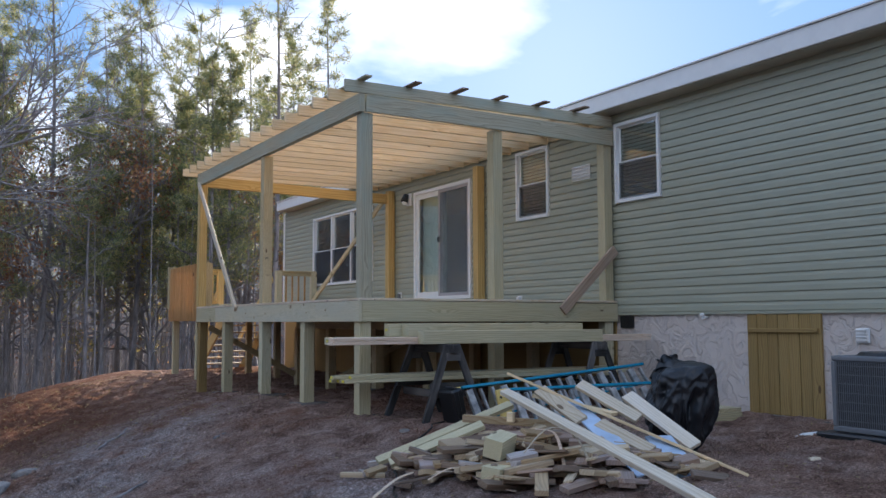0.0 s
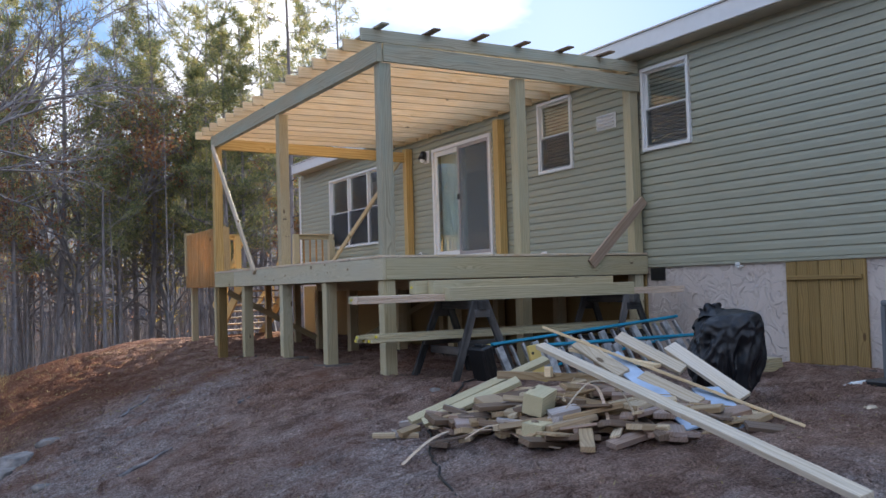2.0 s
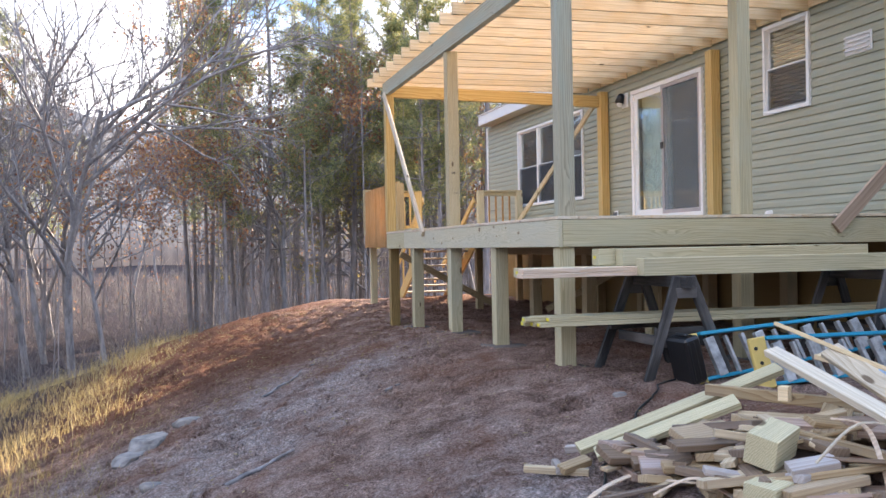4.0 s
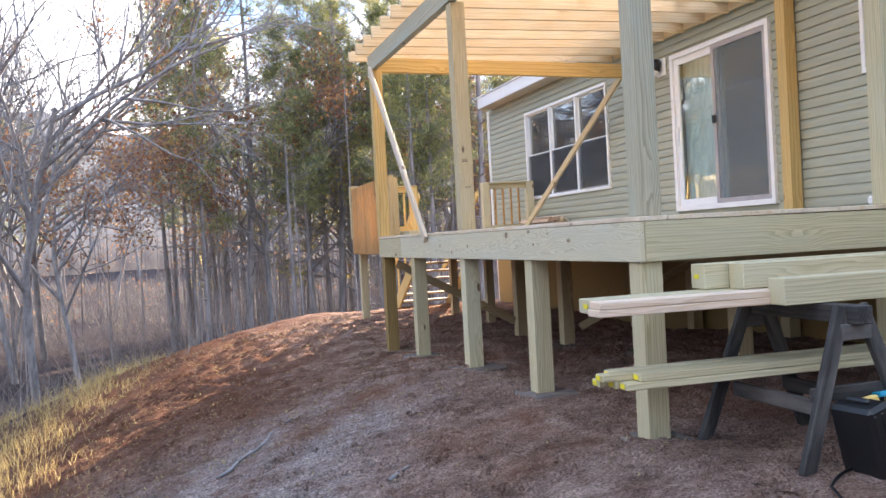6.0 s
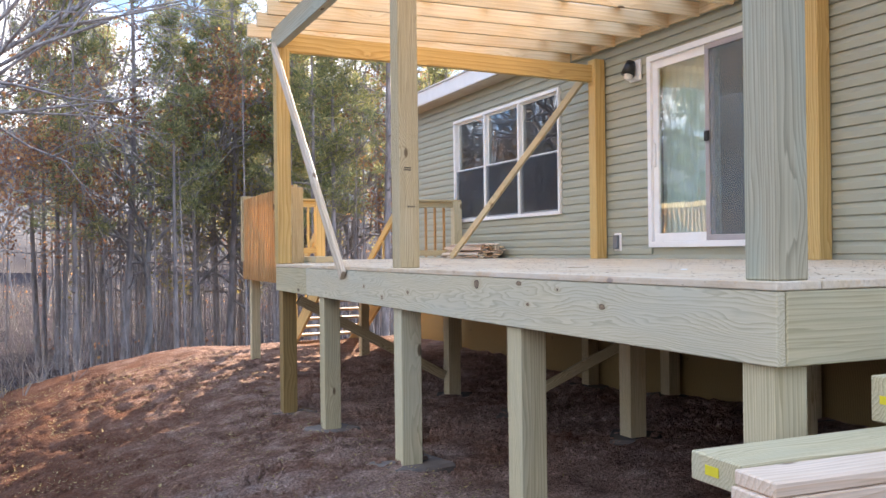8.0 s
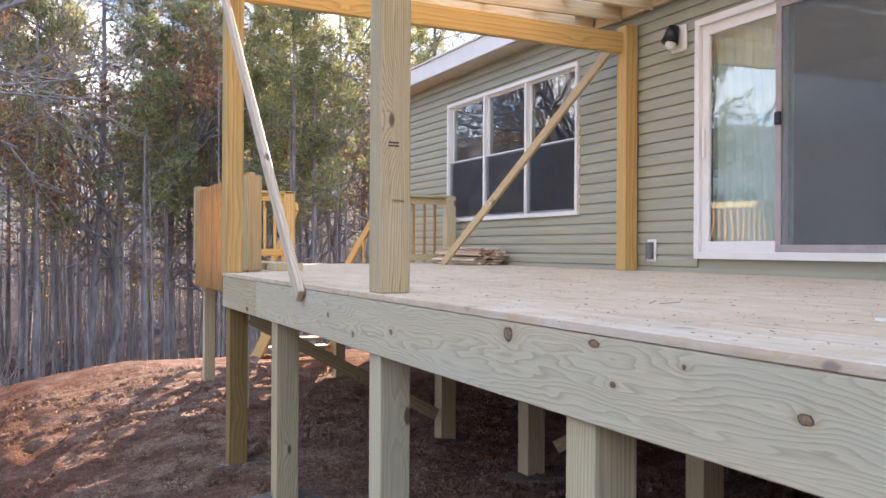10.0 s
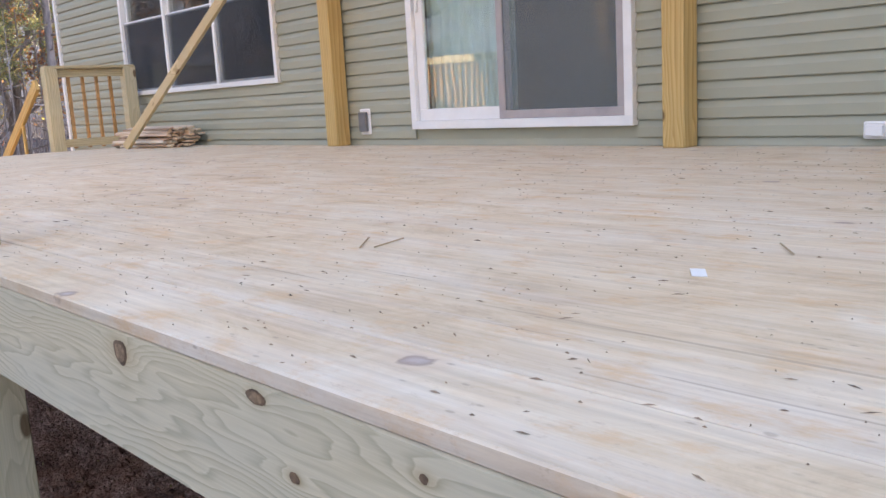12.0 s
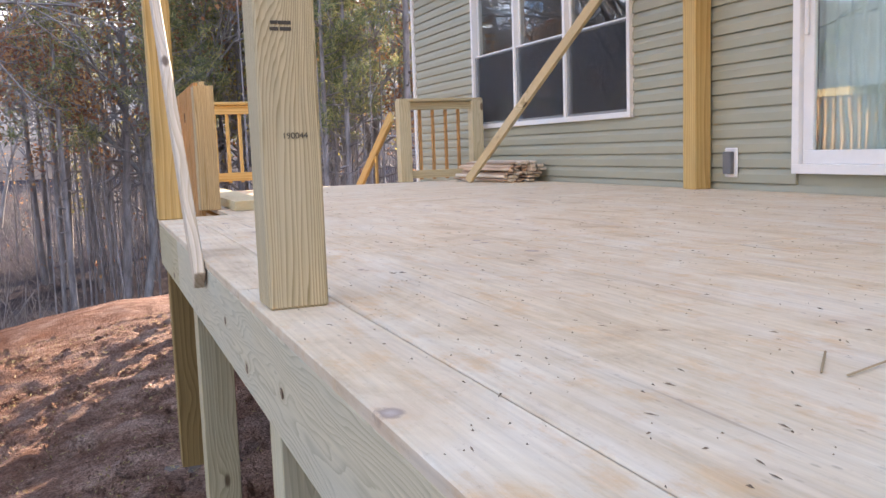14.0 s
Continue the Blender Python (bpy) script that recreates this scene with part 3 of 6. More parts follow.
def hazy_hill():
    """The far side of the valley, a plain distant backdrop that glows, its pale haze painted on."""
    m, nt, bsdf = mat_new("haze_glow_hillside")
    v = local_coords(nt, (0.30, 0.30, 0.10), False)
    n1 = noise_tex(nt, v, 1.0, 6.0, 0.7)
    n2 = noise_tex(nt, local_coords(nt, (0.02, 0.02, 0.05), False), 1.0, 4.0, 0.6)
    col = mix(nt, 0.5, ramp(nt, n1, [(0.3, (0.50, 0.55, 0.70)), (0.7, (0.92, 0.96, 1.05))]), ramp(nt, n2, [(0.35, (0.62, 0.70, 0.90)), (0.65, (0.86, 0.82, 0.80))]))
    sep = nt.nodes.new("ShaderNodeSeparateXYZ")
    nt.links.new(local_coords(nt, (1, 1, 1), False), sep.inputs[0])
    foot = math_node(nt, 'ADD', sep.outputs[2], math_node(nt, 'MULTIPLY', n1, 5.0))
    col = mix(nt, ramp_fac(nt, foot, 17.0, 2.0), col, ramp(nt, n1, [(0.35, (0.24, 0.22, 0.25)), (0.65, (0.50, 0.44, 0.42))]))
    # emission stands in for lit haze; the hill is no light source
    em = node(nt, "ShaderNodeEmission", Strength=HAZE_GLOW)
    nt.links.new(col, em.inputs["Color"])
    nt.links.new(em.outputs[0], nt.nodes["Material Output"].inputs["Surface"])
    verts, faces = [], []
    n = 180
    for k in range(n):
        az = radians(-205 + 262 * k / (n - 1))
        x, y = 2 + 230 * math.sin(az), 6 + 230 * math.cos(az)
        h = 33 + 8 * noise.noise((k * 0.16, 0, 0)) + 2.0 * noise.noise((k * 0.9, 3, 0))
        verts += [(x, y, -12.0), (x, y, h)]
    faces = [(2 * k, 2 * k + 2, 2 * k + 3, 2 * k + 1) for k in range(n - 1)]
    tagged(part("backdrop_hill", (verts, [], faces), m), "glowing backdrop of a wooded hillside across the valley, grey-blue haze painted on", "hill", kind="structure")


HAZE_GLOW = 0.18
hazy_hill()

# ---- the house ----
WX, Y0, Y1 = 8.1, -3.0, 21.15
SID0, SID1 = 1.62, 4.29
OPEN = {"w1": (7.865, 8.697, 3.08, 4.16), "w2": (10.145, 10.967, 3.065, 4.145), "door": (12.27, 14.243, 1.90, 3.94), "w3": (16.03, 19.20, 2.335, 3.945)}


def wall_with_openings():
    """The frame wall behind the siding, cut round its openings."""
    bm = bmesh.new()
    ys = sorted({Y0, Y1, *(v for o in OPEN.values() for v in o[:2])})
    for a, b in zip(ys, ys[1:]):
        holes = [o for o in OPEN.values() if o[0] <= a and o[1] >= b]
        spans = [(SID0 - 0.02, 4.42)] if not holes else [(SID0 - 0.02, holes[0][2]), (holes[0][3], 4.42)]
        for z0, z1 in spans:
            bmesh.ops.create_cube(bm, size=1.0, matrix=Matrix.Translation((WX + 0.085, (a + b) / 2, (z0 + z1) / 2)) @ Matrix.Diagonal((0.14, b - a, z1 - z0, 1)))
    return part("wall_west", bm, SIDING)


wall = tagged(wall_with_openings(), "sage green vinyl sided wall of a long low house", "wall", kind="structure")


def siding_course(y0, y1, z0, h):
    """One lap of siding: a flat face over a rounded butt, a sloping cove above it, and an open crack under the butt."""
    prof = [(0.0, 0.004), (-0.015, 0.004), (-0.018, 0.0065), (-0.0185, 0.010), (-0.0165, 0.062), (-0.0045, h - 0.008), (-0.003, h - 0.001), (0.0, h - 0.001)]
    n = len(prof)
    length = y1 - y0
    verts = [(s, p[0], p[1]) for s in (-length / 2, length / 2) for p in prof]
    faces = [(k, (k + 1) % n, n + (k + 1) % n, n + k) for k in range(n)] + [tuple(range(n)), tuple(range(2 * n - 1, n - 1, -1))]
    m = Matrix.Translation((WX + 0.014, (y0 + y1) / 2, z0)) @ Matrix(((0, 1, 0, 0), (1, 0, 0, 0), (0, 0, 1, 0), (0, 0, 0, 1)))
    return part("siding_course", (verts, [], faces), SIDING, wall, m=m)


def all_siding():
    n = 26
    h = (SID1 - SID0) / n
    for k in range(n):
        z = SID0 + k * h
        cuts = [(Y0, Y1)]
        for o in OPEN.values():
            if z + h > o[2] + 0.01 and z < o[3] - 0.01:
                nxt = []
                for a, b in cuts:
                    if o[0] > a and o[1] < b:
                        nxt += [(a, o[0]), (o[1], b)]
                    else:
                        nxt.append((a, b))
                cuts = nxt
        for a, b in cuts:
            siding_course(a, b, z, h)


all_siding()
skirt = tagged(slab("wall_skirt", WX + 0.02, WX + 0.18, Y0, Y1, 0.0, SID0 - 0.02, STUCCO, bevel=0), "white stucco foundation skirt stained tan near the ground", "wall", kind="structure")
tagged(slab("trim_siding_foot", WX - 0.02, WX + 0.02, Y0, Y1, SID0 - 0.035, SID0 - 0.002, SIDING, bevel=0.003, lie='y'), "green starter strip under the siding", "trim", kind="structure")
tagged(slab("trim_corner", WX - 0.03, WX + 0.06, Y1 - 0.03, Y1 + 0.03, SID0, SID1, WHITE, bevel=0.006), "white vinyl corner trim", "trim", kind="structure")
tagged(slab("wall_gable_end", WX + 0.16, 16.2, Y1 - 0.13, Y1 + 0.01, 0.0, 4.4, SIDING, bevel=0), "sage green end wall of the house", "wall", kind="structure")
tagged(slab("wall_gable_near", WX + 0.16, 16.2, Y0, Y0 + 0.14, 0.0, 4.4, SIDING, bevel=0), "sage green end wall of the house", "wall", kind="structure")
tagged(slab("wall_east", 16.2, 16.35, Y0, Y1, 0.0, 4.4, SIDING, bevel=0), "sage green rear wall of the house", "wall", kind="structure")
EAVE, RIDGE_Z = 7.84, 6.0
tagged(slab("trim_fascia", EAVE - 0.02, EAVE, Y0 - 0.2, Y1 - 0.15, 4.315, 4.53, WHITE, bevel=0.004, lie='y'), "white metal fascia board", "trim", kind="structure")
tagged(slab("trim_drip_edge", EAVE - 0.045, EAVE + 0.02, Y0 - 0.2, Y1 - 0.15, 4.532, 4.552, WHITE, bevel=0.003, lie='y'), "white drip edge at the roof edge", "trim", kind="structure")
tagged(slab("trim_soffit", EAVE + 0.002, WX + 0.02, Y0 - 0.2, Y1 - 0.15, 4.305, 4.325, SOFFIT, bevel=0.002, lie='y'), "beige vented soffit under the eave", "trim", kind="structure")


def roof_mesh():
    bm = bmesh.new()
    prof = [(EAVE - 0.03, 4.555), (12.1, RIDGE_Z), (16.5, 4.555), (16.5, 4.45), (12.1, RIDGE_Z - 0.15), (EAVE + 0.01, 4.45)]
    a = [bm.verts.new((x, Y0 - 0.2, z)) for x, z in prof]
    b = [bm.verts.new((x, Y1 - 0.15, z)) for x, z in prof]
    for i in range(6):
        j = (i + 1) % 6
        bm.faces.new((a[i], a[j], b[j], b[i]))
    bm.faces.new(a[::-1])
    bm.faces.new(b)
    # gable triangles
    for y in (Y0 + 0.05, Y1 - 0.06):
        bm.faces.new([bm.verts.new(c) for c in ((WX + 0.1, y, 4.4), (12.1, y, RIDGE_Z - 0.1), (16.2, y, 4.4))])
    return part("roof", bm, SHINGLE)


tagged(roof_mesh(), "low pitched dark shingle roof with white eave", "roof", kind="structure")
tagged(slab("floor_inside", WX + 0.2, 12.4, 4.0, 20.8, 1.70, 1.80, ROOM, bevel=0), "dim floor inside the house", "floor", kind="structure")
tagged(slab("wall_inside", 12.0, 12.1, 4.0, 20.8, 1.8, 4.3, ROOM, bevel=0), "dim grey wall inside the house", "wall", kind="structure")
tagged(slab("ceiling_inside", WX + 0.2, 12.4, 4.0, 20.8, 4.3, 4.38, ROOM, bevel=0), "dim ceiling inside the house", "ceiling", kind="structure")


def frame_bars(y0, y1, z0, z1, w, x0, x1, mat, parent, name, label=""):
    """A four-sided frame in the wall's plane, mitre-free, as one mesh."""
    bm = bmesh.new()
    for a, b, c, d in ((y0, y1, z1 - w, z1), (y0, y1, z0, z0 + w), (y0, y0 + w, z0 + w, z1 - w), (y1 - w, y1, z0 + w, z1 - w)):
        bmesh.ops.create_cube(bm, size=1.0, matrix=Matrix.Translation(((x0 + x1) / 2, (a + b) / 2, (c + d) / 2)) @ Matrix.Diagonal((x1 - x0, b - a, d - c, 1)))
    bmesh.ops.bevel(bm, geom=list(bm.edges), offset=0.003, segments=1, affect='EDGES')
    return part(name, bm, mat, parent, label)


def sash_window(name, o, lights, blinds, label):
    """White vinyl single-hung window: outer trim, two sashes to each light, panes, and blinds behind."""
    y0, y1, z0, z1 = o
    w = thing(name, (WX, (y0 + y1) / 2, z0), label, "window", kind="structure")
    frame_bars(y0 + 0.001, y1 - 0.001, z0 + 0.001, z1 - 0.001, 0.045, WX - 0.035, WX + 0.05, WHITE, w, "window_frame")
    wd = (y1 - y0 - 0.09) / lights
    zm = (z0 + z1) / 2
    for k in range(lights):
        a = y0 + 0.045 + k * wd
        b = a + wd
        if k:
            slab("mullion", WX - 0.03, WX + 0.05, a - 0.022, a + 0.022, z0 + 0.046, z1 - 0.046, WHITE, w, lie='z')
        for zz0, zz1, dx in ((z0 + 0.046, zm + 0.015, -0.006), (zm - 0.015, z1 - 0.046, 0.022)):
            g = 0.023 if lights > 1 else 0.0
            s = frame_bars(a + g, b - g, zz0, zz1, 0.026, WX + dx, WX + dx + 0.022, WHITE, w, "sash")
            pane = slab("pane", WX + dx + 0.009, WX + dx + 0.013, a + g + 0.02, b - g - 0.02, zz0 + 0.02, zz1 - 0.02, GLASS, s, bevel=0)
            pane.visible_shadow = False
        scr = slab("screen", WX - 0.016, WX - 0.014, a + 0.03, b - 0.03, z0 + 0.05, zm, SASH_SCREEN, w, bevel=0)
        scr.visible_shadow = False
        if blinds:
            for j in range(int((z1 - z0 - 0.12) / 0.05)):
                z = z0 + 0.07 + j * 0.05
                board("blind_slat", (WX + 0.075, a + 0.02, z), (WX + 0.075, b - 0.02, z), 0.045, 0.003, BLIND, w, up=(0.42, 0, 0.91), bevel=0)
    return w


sash_window("window_1", OPEN["w1"], 1, True, "white vinyl single-hung window with grey blinds behind it")
sash_window("window_2", OPEN["w2"], 1, True, "white vinyl single-hung window with grey blinds behind it")
sash_window("window_3", OPEN["w3"], 3, False, "wide white vinyl window of three single-hung lights")


def sliding_door():
    y0, y1, z0, z1 = OPEN["door"]
    d = thing("door_1", (WX, (y0 + y1) / 2, z0), "white sliding glass patio door with a grey screen", "door", kind="structure")
    frame_bars(y0 + 0.001, y1 - 0.001, z0 + 0.001, z1 - 0.001, 0.06, WX - 0.045, WX + 0.06, WHITE, d, "door_frame")
    ym = 13.30
    lp = frame_bars(ym - 0.03, y1 - 0.062, z0 + 0.062, z1 - 0.062, 0.085, WX - 0.012, WX + 0.02, WHITE, d, "door_panel", "white fixed glass panel")
    p = slab("pane", WX + 0.002, WX + 0.008, ym + 0.04, y1 - 0.14, z0 + 0.14, z1 - 0.14, GLASS, lp, bevel=0)
    p.visible_shadow = False
    rp = frame_bars(y0 + 0.062, ym + 0.05, z0 + 0.062, z1 - 0.062, 0.055, WX - 0.034, WX - 0.014, plain("taupe_frame", (0.38, 0.34, 0.33), 0.5), d, "screen_panel", "taupe framed sliding screen")
    p = slab("pane", WX + 0.030, WX + 0.036, y0 + 0.07, ym + 0.02, z0 + 0.07, z1 - 0.07, GLASS, rp, bevel=0)
    p.visible_shadow = False
    scr = slab("screen", WX - 0.026, WX - 0.022, y0 + 0.115, ym - 0.003, z0 + 0.115, z1 - 0.115, DOOR_SCREEN, rp, bevel=0)
    scr.visible_shadow = False
    bm = bmesh.new()
    top, bot = [], []
    for k in range(60):
        y = ym + 0.02 + (y1 - ym - 0.06) * k / 59
        x = WX + 0.13 + 0.02 * math.sin(k * 0.9)
        top.append(bm.verts.new((x, y, z1)))
        bot.append(bm.verts.new((x, y, z0 - 0.05)))
    for k in range(59):
        bm.faces.new((bot[k], bot[k + 1], top[k + 1], top[k]))
    tagged(smooth(part("curtain", bm, SHEER)), "pale sheer curtain hanging behind the glass door", "curtain")
    slab("handle", WX - 0.065, WX - 0.036, ym - 0.02, ym + 0.04, 2.93, 3.03, BLACK, rp, "black plastic handle", lie='z', bevel=0.008)
    slab("handle", WX - 0.04, WX - 0.014, y1 - 0.115, y1 - 0.09, 2.75, 3.0, WHITE, lp, "white pull handle", lie='z', bevel=0.006)
    return d


sliding_door()


def hatch():
    h = thing("crawlspace_hatch", (WX, 6.2, 0.5), "crawlspace hatch of yellow-brown pine planks with a batten", "hatch")
    y0, y1, n = 5.66, 6.60, 7
    w = (y1 - y0) / n
    for k in range(n):
        slab("plank", WX - 0.012 + 0.004 * (k % 2), WX + 0.016, y0 + k * w + 0.003, y0 + (k + 1) * w - 0.003, 0.50, 1.582, WOOD_HATCH, h, lie='z')
    slab("batten", WX - 0.045, WX - 0.014, y0 + 0.03, y1 - 0.03, 1.385, 1.43, WOOD_HATCH, h, lie='y')
    tagged(slab("hatch_threshold", WX - 0.12, WX + 0.018, 5.52, 6.75, 0.36, 0.49, CONCRETE, bevel=0.02), "rough concrete threshold under the crawlspace hatch", "threshold")


hatch()


def wall_box(name, y0, y1, z0, z1, d, label, category, slats=0):
    t = thing(name, (WX, (y0 + y1) / 2, z0), label, category)
    slab("plate", WX - d * 0.4, WX + 0.0, y0, y1, z0, z1, WHITE, t, bevel=0.008)
    if slats:
        for k in range(slats):
            z = z0 + (k + 0.7) * (z1 - z0) / (slats + 0.4)
            slab("louvre", WX - d, WX - d * 0.4, y0 + 0.02, y1 - 0.02, z, z + 0.012, WHITE, t, lie='y', bevel=0.002)
    return t


wall_box("vent_hood", 9.21, 9.60, 3.50, 3.71, 0.05, "white louvred exhaust vent cover on the siding", "vent", 4)
wall_box("dryer_vent", 5.13, 5.28, 1.287, 1.434, 0.05, "white louvred vent cover on the stucco", "vent", 4)
o = wall_box("outlet_box", 14.775, 14.905, 1.865, 2.07, 0.04, "white outdoor outlet box with a grey flip cover", "outlet")
slab("cover", WX - 0.055, WX - 0.0135, 14.80, 14.88, 1.89, 2.045, GREYMETAL, o, "dark grey cover", bevel=0.006)
o = wall_box("socket_box", 10.85, 10.97, 1.815, 1.90, 0.05, "small white outlet low on the siding", "outlet")
slab("cover", WX - 0.05, WX - 0.022, 10.87, 10.95, 1.83, 1.885, WHITE, o, bevel=0.004)
tap = thing("hose_bib", (8.1, 7.2, 1.55), "small white hose tap on the stucco", "tap")
board("spout", (8.13, 7.2, 1.56), (8.03, 7.2, 1.54), 0.03, 0.03, WHITE, tap, bevel=0.008)
slab("knob", 8.02, 8.05, 7.17, 7.23, 1.56, 1.60, WHITE, tap, bevel=0.008)


def porch_light():
    t = thing("porch_light", (8.1, 14.3, 3.8), "white cased outdoor wall light with a black shade", "lamp")
    slab("mount", WX - 0.03, WX + 0.0, 14.37, 14.57, 3.72, 3.95, WHITE, t, bevel=0.01)
    bm = bmesh.new()
    bmesh.ops.create_cone(bm, cap_ends=True, segments=20, radius1=0.075, radius2=0.05, depth=0.15)
    smooth(part("shade", bm, BLACK, t, "black lamp shade", Matrix.Translation((WX - 0.10, 14.47, 3.86)) @ pose(0, 0, 0, 0, 18, 0)))
    bm = bmesh.new()
    bmesh.ops.create_uvsphere(bm, u_segments=16, v_segments=10, radius=0.05)
    smooth(part("bulb", bm, WHITE, t, "", Matrix.Translation((WX - 0.11, 14.47, 3.775))))


porch_light()

# ---- the deck ----
FX, DY0, DY1, DZ = 4.29, 8.70, 15.34, 1.78
deck = thing("deck", (6.2, 12, 0.5), "new raised deck of greenish treated pine on square posts", "deck")
KNOTS = ((10.787, 1.712, 0.034, 0.030), (10.247, 1.632, 0.016, 0.011), (9.638, 1.653, 0.026, 0.016), (12.243, 1.577, 0.020, 0.018), (11.769, 1.63, 0.022, 0.016), (12.62, 1.64, 0.02, 0.016), (10.33, 1.728, 0.034, 0.014), (9.98, 1.71, 0.010, 0.008))
RIM_FACE = figured_board("treated_pine_rim", [(y - (DY0 + 14.202) / 2, z - 1.632, max(rz, 0.012)) for y, z, ry, rz in KNOTS], (0.61, 0.54, 0.38), (0.25, 0.21, 0.115), (0.52, 0.50, 0.395))
rim_front = board("rim_board", (FX + 0.019, DY0 + 0.002, 1.632), (FX + 0.019, 14.2, 1.632), 0.038, 0.236, RIM_FACE, deck)
board("rim_board", (FX + 0.019, 14.203, 1.632), (FX + 0.019, DY1, 1.632), 0.038, 0.236, WOOD_GREEN, deck)
board("rim_board", (FX + 0.04, DY0 + 0.019, 1.632), (8.09, DY0 + 0.019, 1.620), 0.038, 0.236, WOOD_GREEN, deck)
board("rim_board", (FX + 0.04, DY1 - 0.019, 1.632), (8.09, DY1 - 0.019, 1.632), 0.038, 0.236, WOOD_GREEN, deck)
for k in range(15):
    y = 9.12 + 0.4 * k
    board("joist", (FX + 0.04, y, 1.638), (8.09, y, 1.638), 0.038, 0.185, WOOD_TAN, deck)
board("beam", (6.19, DY0 + 0.05, 1.46), (6.19, DY1 - 0.05, 1.46), 0.09, 0.15, WOOD_TAN, deck)
FOOT = [(x, y) for x in (4.385, 6.19, 7.97) for y in (8.81, 10.43, 12.02, 13.80, 15.25)]
for k, (x, y) in enumerate(FOOT):
    top = 1.513 if x < 5 else 1.40 if x < 7 else 1.5
    slab("post", x - 0.07, x + 0.07, y - 0.07, y + 0.07, ground_z(x, y) - 0.06, top, WOOD_HATCH if x < 5 and y > 15 else WOOD_GREEN if x < 5 or y < 9 else WOOD_TAN, deck, lie='z')
    bm = box(0.36 + 0.05 * (k % 3), 0.40, 0.14, 0.02)
    tagged(part("concrete_footing", bm, CONCRETE, m=Matrix.Translation((x + 0.02, y, ground_z(x, y) - 0.055)) @ pose(0, 0, 0, 0, 0, 7 * k)), "grey concrete footing pad set in the clay under a post", "footing", "footings under the deck")
sheets = [(FX - 0.003, 4.4775), (4.4825, 5.698), (5.702, 6.918), (6.922, 8.085)]
for i, (x0, x1) in enumerate(sheets):
    ycuts = [DY0 - 0.003, 12.3 + 0.6 * (i % 2), DY1]
    for a, b in zip(ycuts, ycuts[1:]):
        slab("deck_sheet", x0, x1, a + 0.0015, b - 0.0015, 1.752, DZ, WOOD_SHEET, deck, "pale pine deck sheet", lie='y', bevel=0.003)
board("brace", (4.48, 15.20, 1.42), (6.08, 15.20, 0.55), 0.038, 0.10, WOOD_TAN, deck, "diagonal under-deck brace", bevel=0.003)
board("brace", (6.28, 13.62, 0.58), (7.9, 13.0, 1.48), 0.038, 0.09, WOOD_TAN, deck, bevel=0.003)

tagged(slab("wall_skirt_panel", WX - 0.016, WX + 0.018, DY0 + 0.05, 21.0, 0.0, 1.5, WOOD_HATCH, bevel=0.003), "tan plywood panel covering the skirt under the deck", "wall", kind="structure")
tagged(slab("vent_opening", WX - 0.012, WX + 0.018, 8.42, 8.66, 1.42, 1.575, BLACK, bevel=0.004), "dark open foundation vent beside the deck", "vent", kind="structure")


def knot(y, z, ry, rz, seed):
    """A loose knot in the rim's face, a hair proud: a dark ring of bark round a tan heart."""
    def disc(size, x):
        return [(x, y, z)] + [(x + 0.0004, y + size * ry * math.cos(a) * (1 + 0.3 * noise.noise((a, seed, 0))), z + size * rz * math.sin(a) * (1 + 0.3 * noise.noise((seed, a, 2)))) for a in np.linspace(0, 6.283, 15)[:-1]]
    fan = [(0, 1 + k, 1 + (k + 1) % 14) for k in range(14)]
    part("knot", (disc(0.8, FX - 0.0012), [], fan), KNOT, rim_front, "dark knot")
    if rz > 0.012:
        part("knot_heart", (disc(0.58, FX - 0.0022), [], fan), HEART, rim_front, "tan heart of a knot")


for k, (y, z, ry, rz) in enumerate(KNOTS):
    knot(y, z, ry, rz, k + 1)

# ---- the open roof over the deck ----
cover = thing("patio_cover", (6.2, 12, 1.78), "open patio cover of new pine posts, beams and joists", "pergola")


def bz(y):
    return 3.885 + 0.008 * (y - 8.7)


for x, y, top, mat in ((4.40, 8.81, bz(8.8), WOOD_GREY), (4.375, 12.005, bz(12.0), WOOD_TAN), (4.35, 15.27, bz(15.2), WOOD_YELLOW), (6.195, 8.81, 3.88, WOOD_GREEN), (7.99, 8.81, 4.0, WOOD_GREEN), (8.01, 11.93, 4.08, WOOD_YELLOW), (8.01, 15.11, 4.08, WOOD_YELLOW)):
    slab("post", x - 0.07, x + 0.07, y - 0.07, y + 0.07, DZ, top, mat, cover, lie='z', bevel=0.006)
board("beam", (4.325, 8.72, bz(8.7) + 0.105), (4.325, 15.42, bz(15.42) + 0.105), 0.076, 0.21, WOOD_GREY, cover)
board("beam", (4.37, 8.72, 3.99), (8.06, 8.72, 3.97), 0.04, 0.20, WOOD_GREY, cover)
board("beam", (4.37, 15.24, 4.00), (7.94, 15.13, 3.92), 0.076, 0.19, WOOD_YELLOW, cover)
NJ = 16
for k in range(NJ):
    y = 8.735 + 0.468 * k
    z = bz(y) + 0.21 + 0.071
    # end joist greyer: sunlight bounced between the others is put into their cream
    board("joist", (4.11, y, z), (8.06, y, z + 0.03), 0.038, 0.14, WOOD_GREY if k == 0 else WOOD_CREAM, cover)
board("ledger", (8.068, 8.76, 4.225), (8.068, 15.7, 4.26), 0.03, 0.12, WOOD_CREAM, cover)
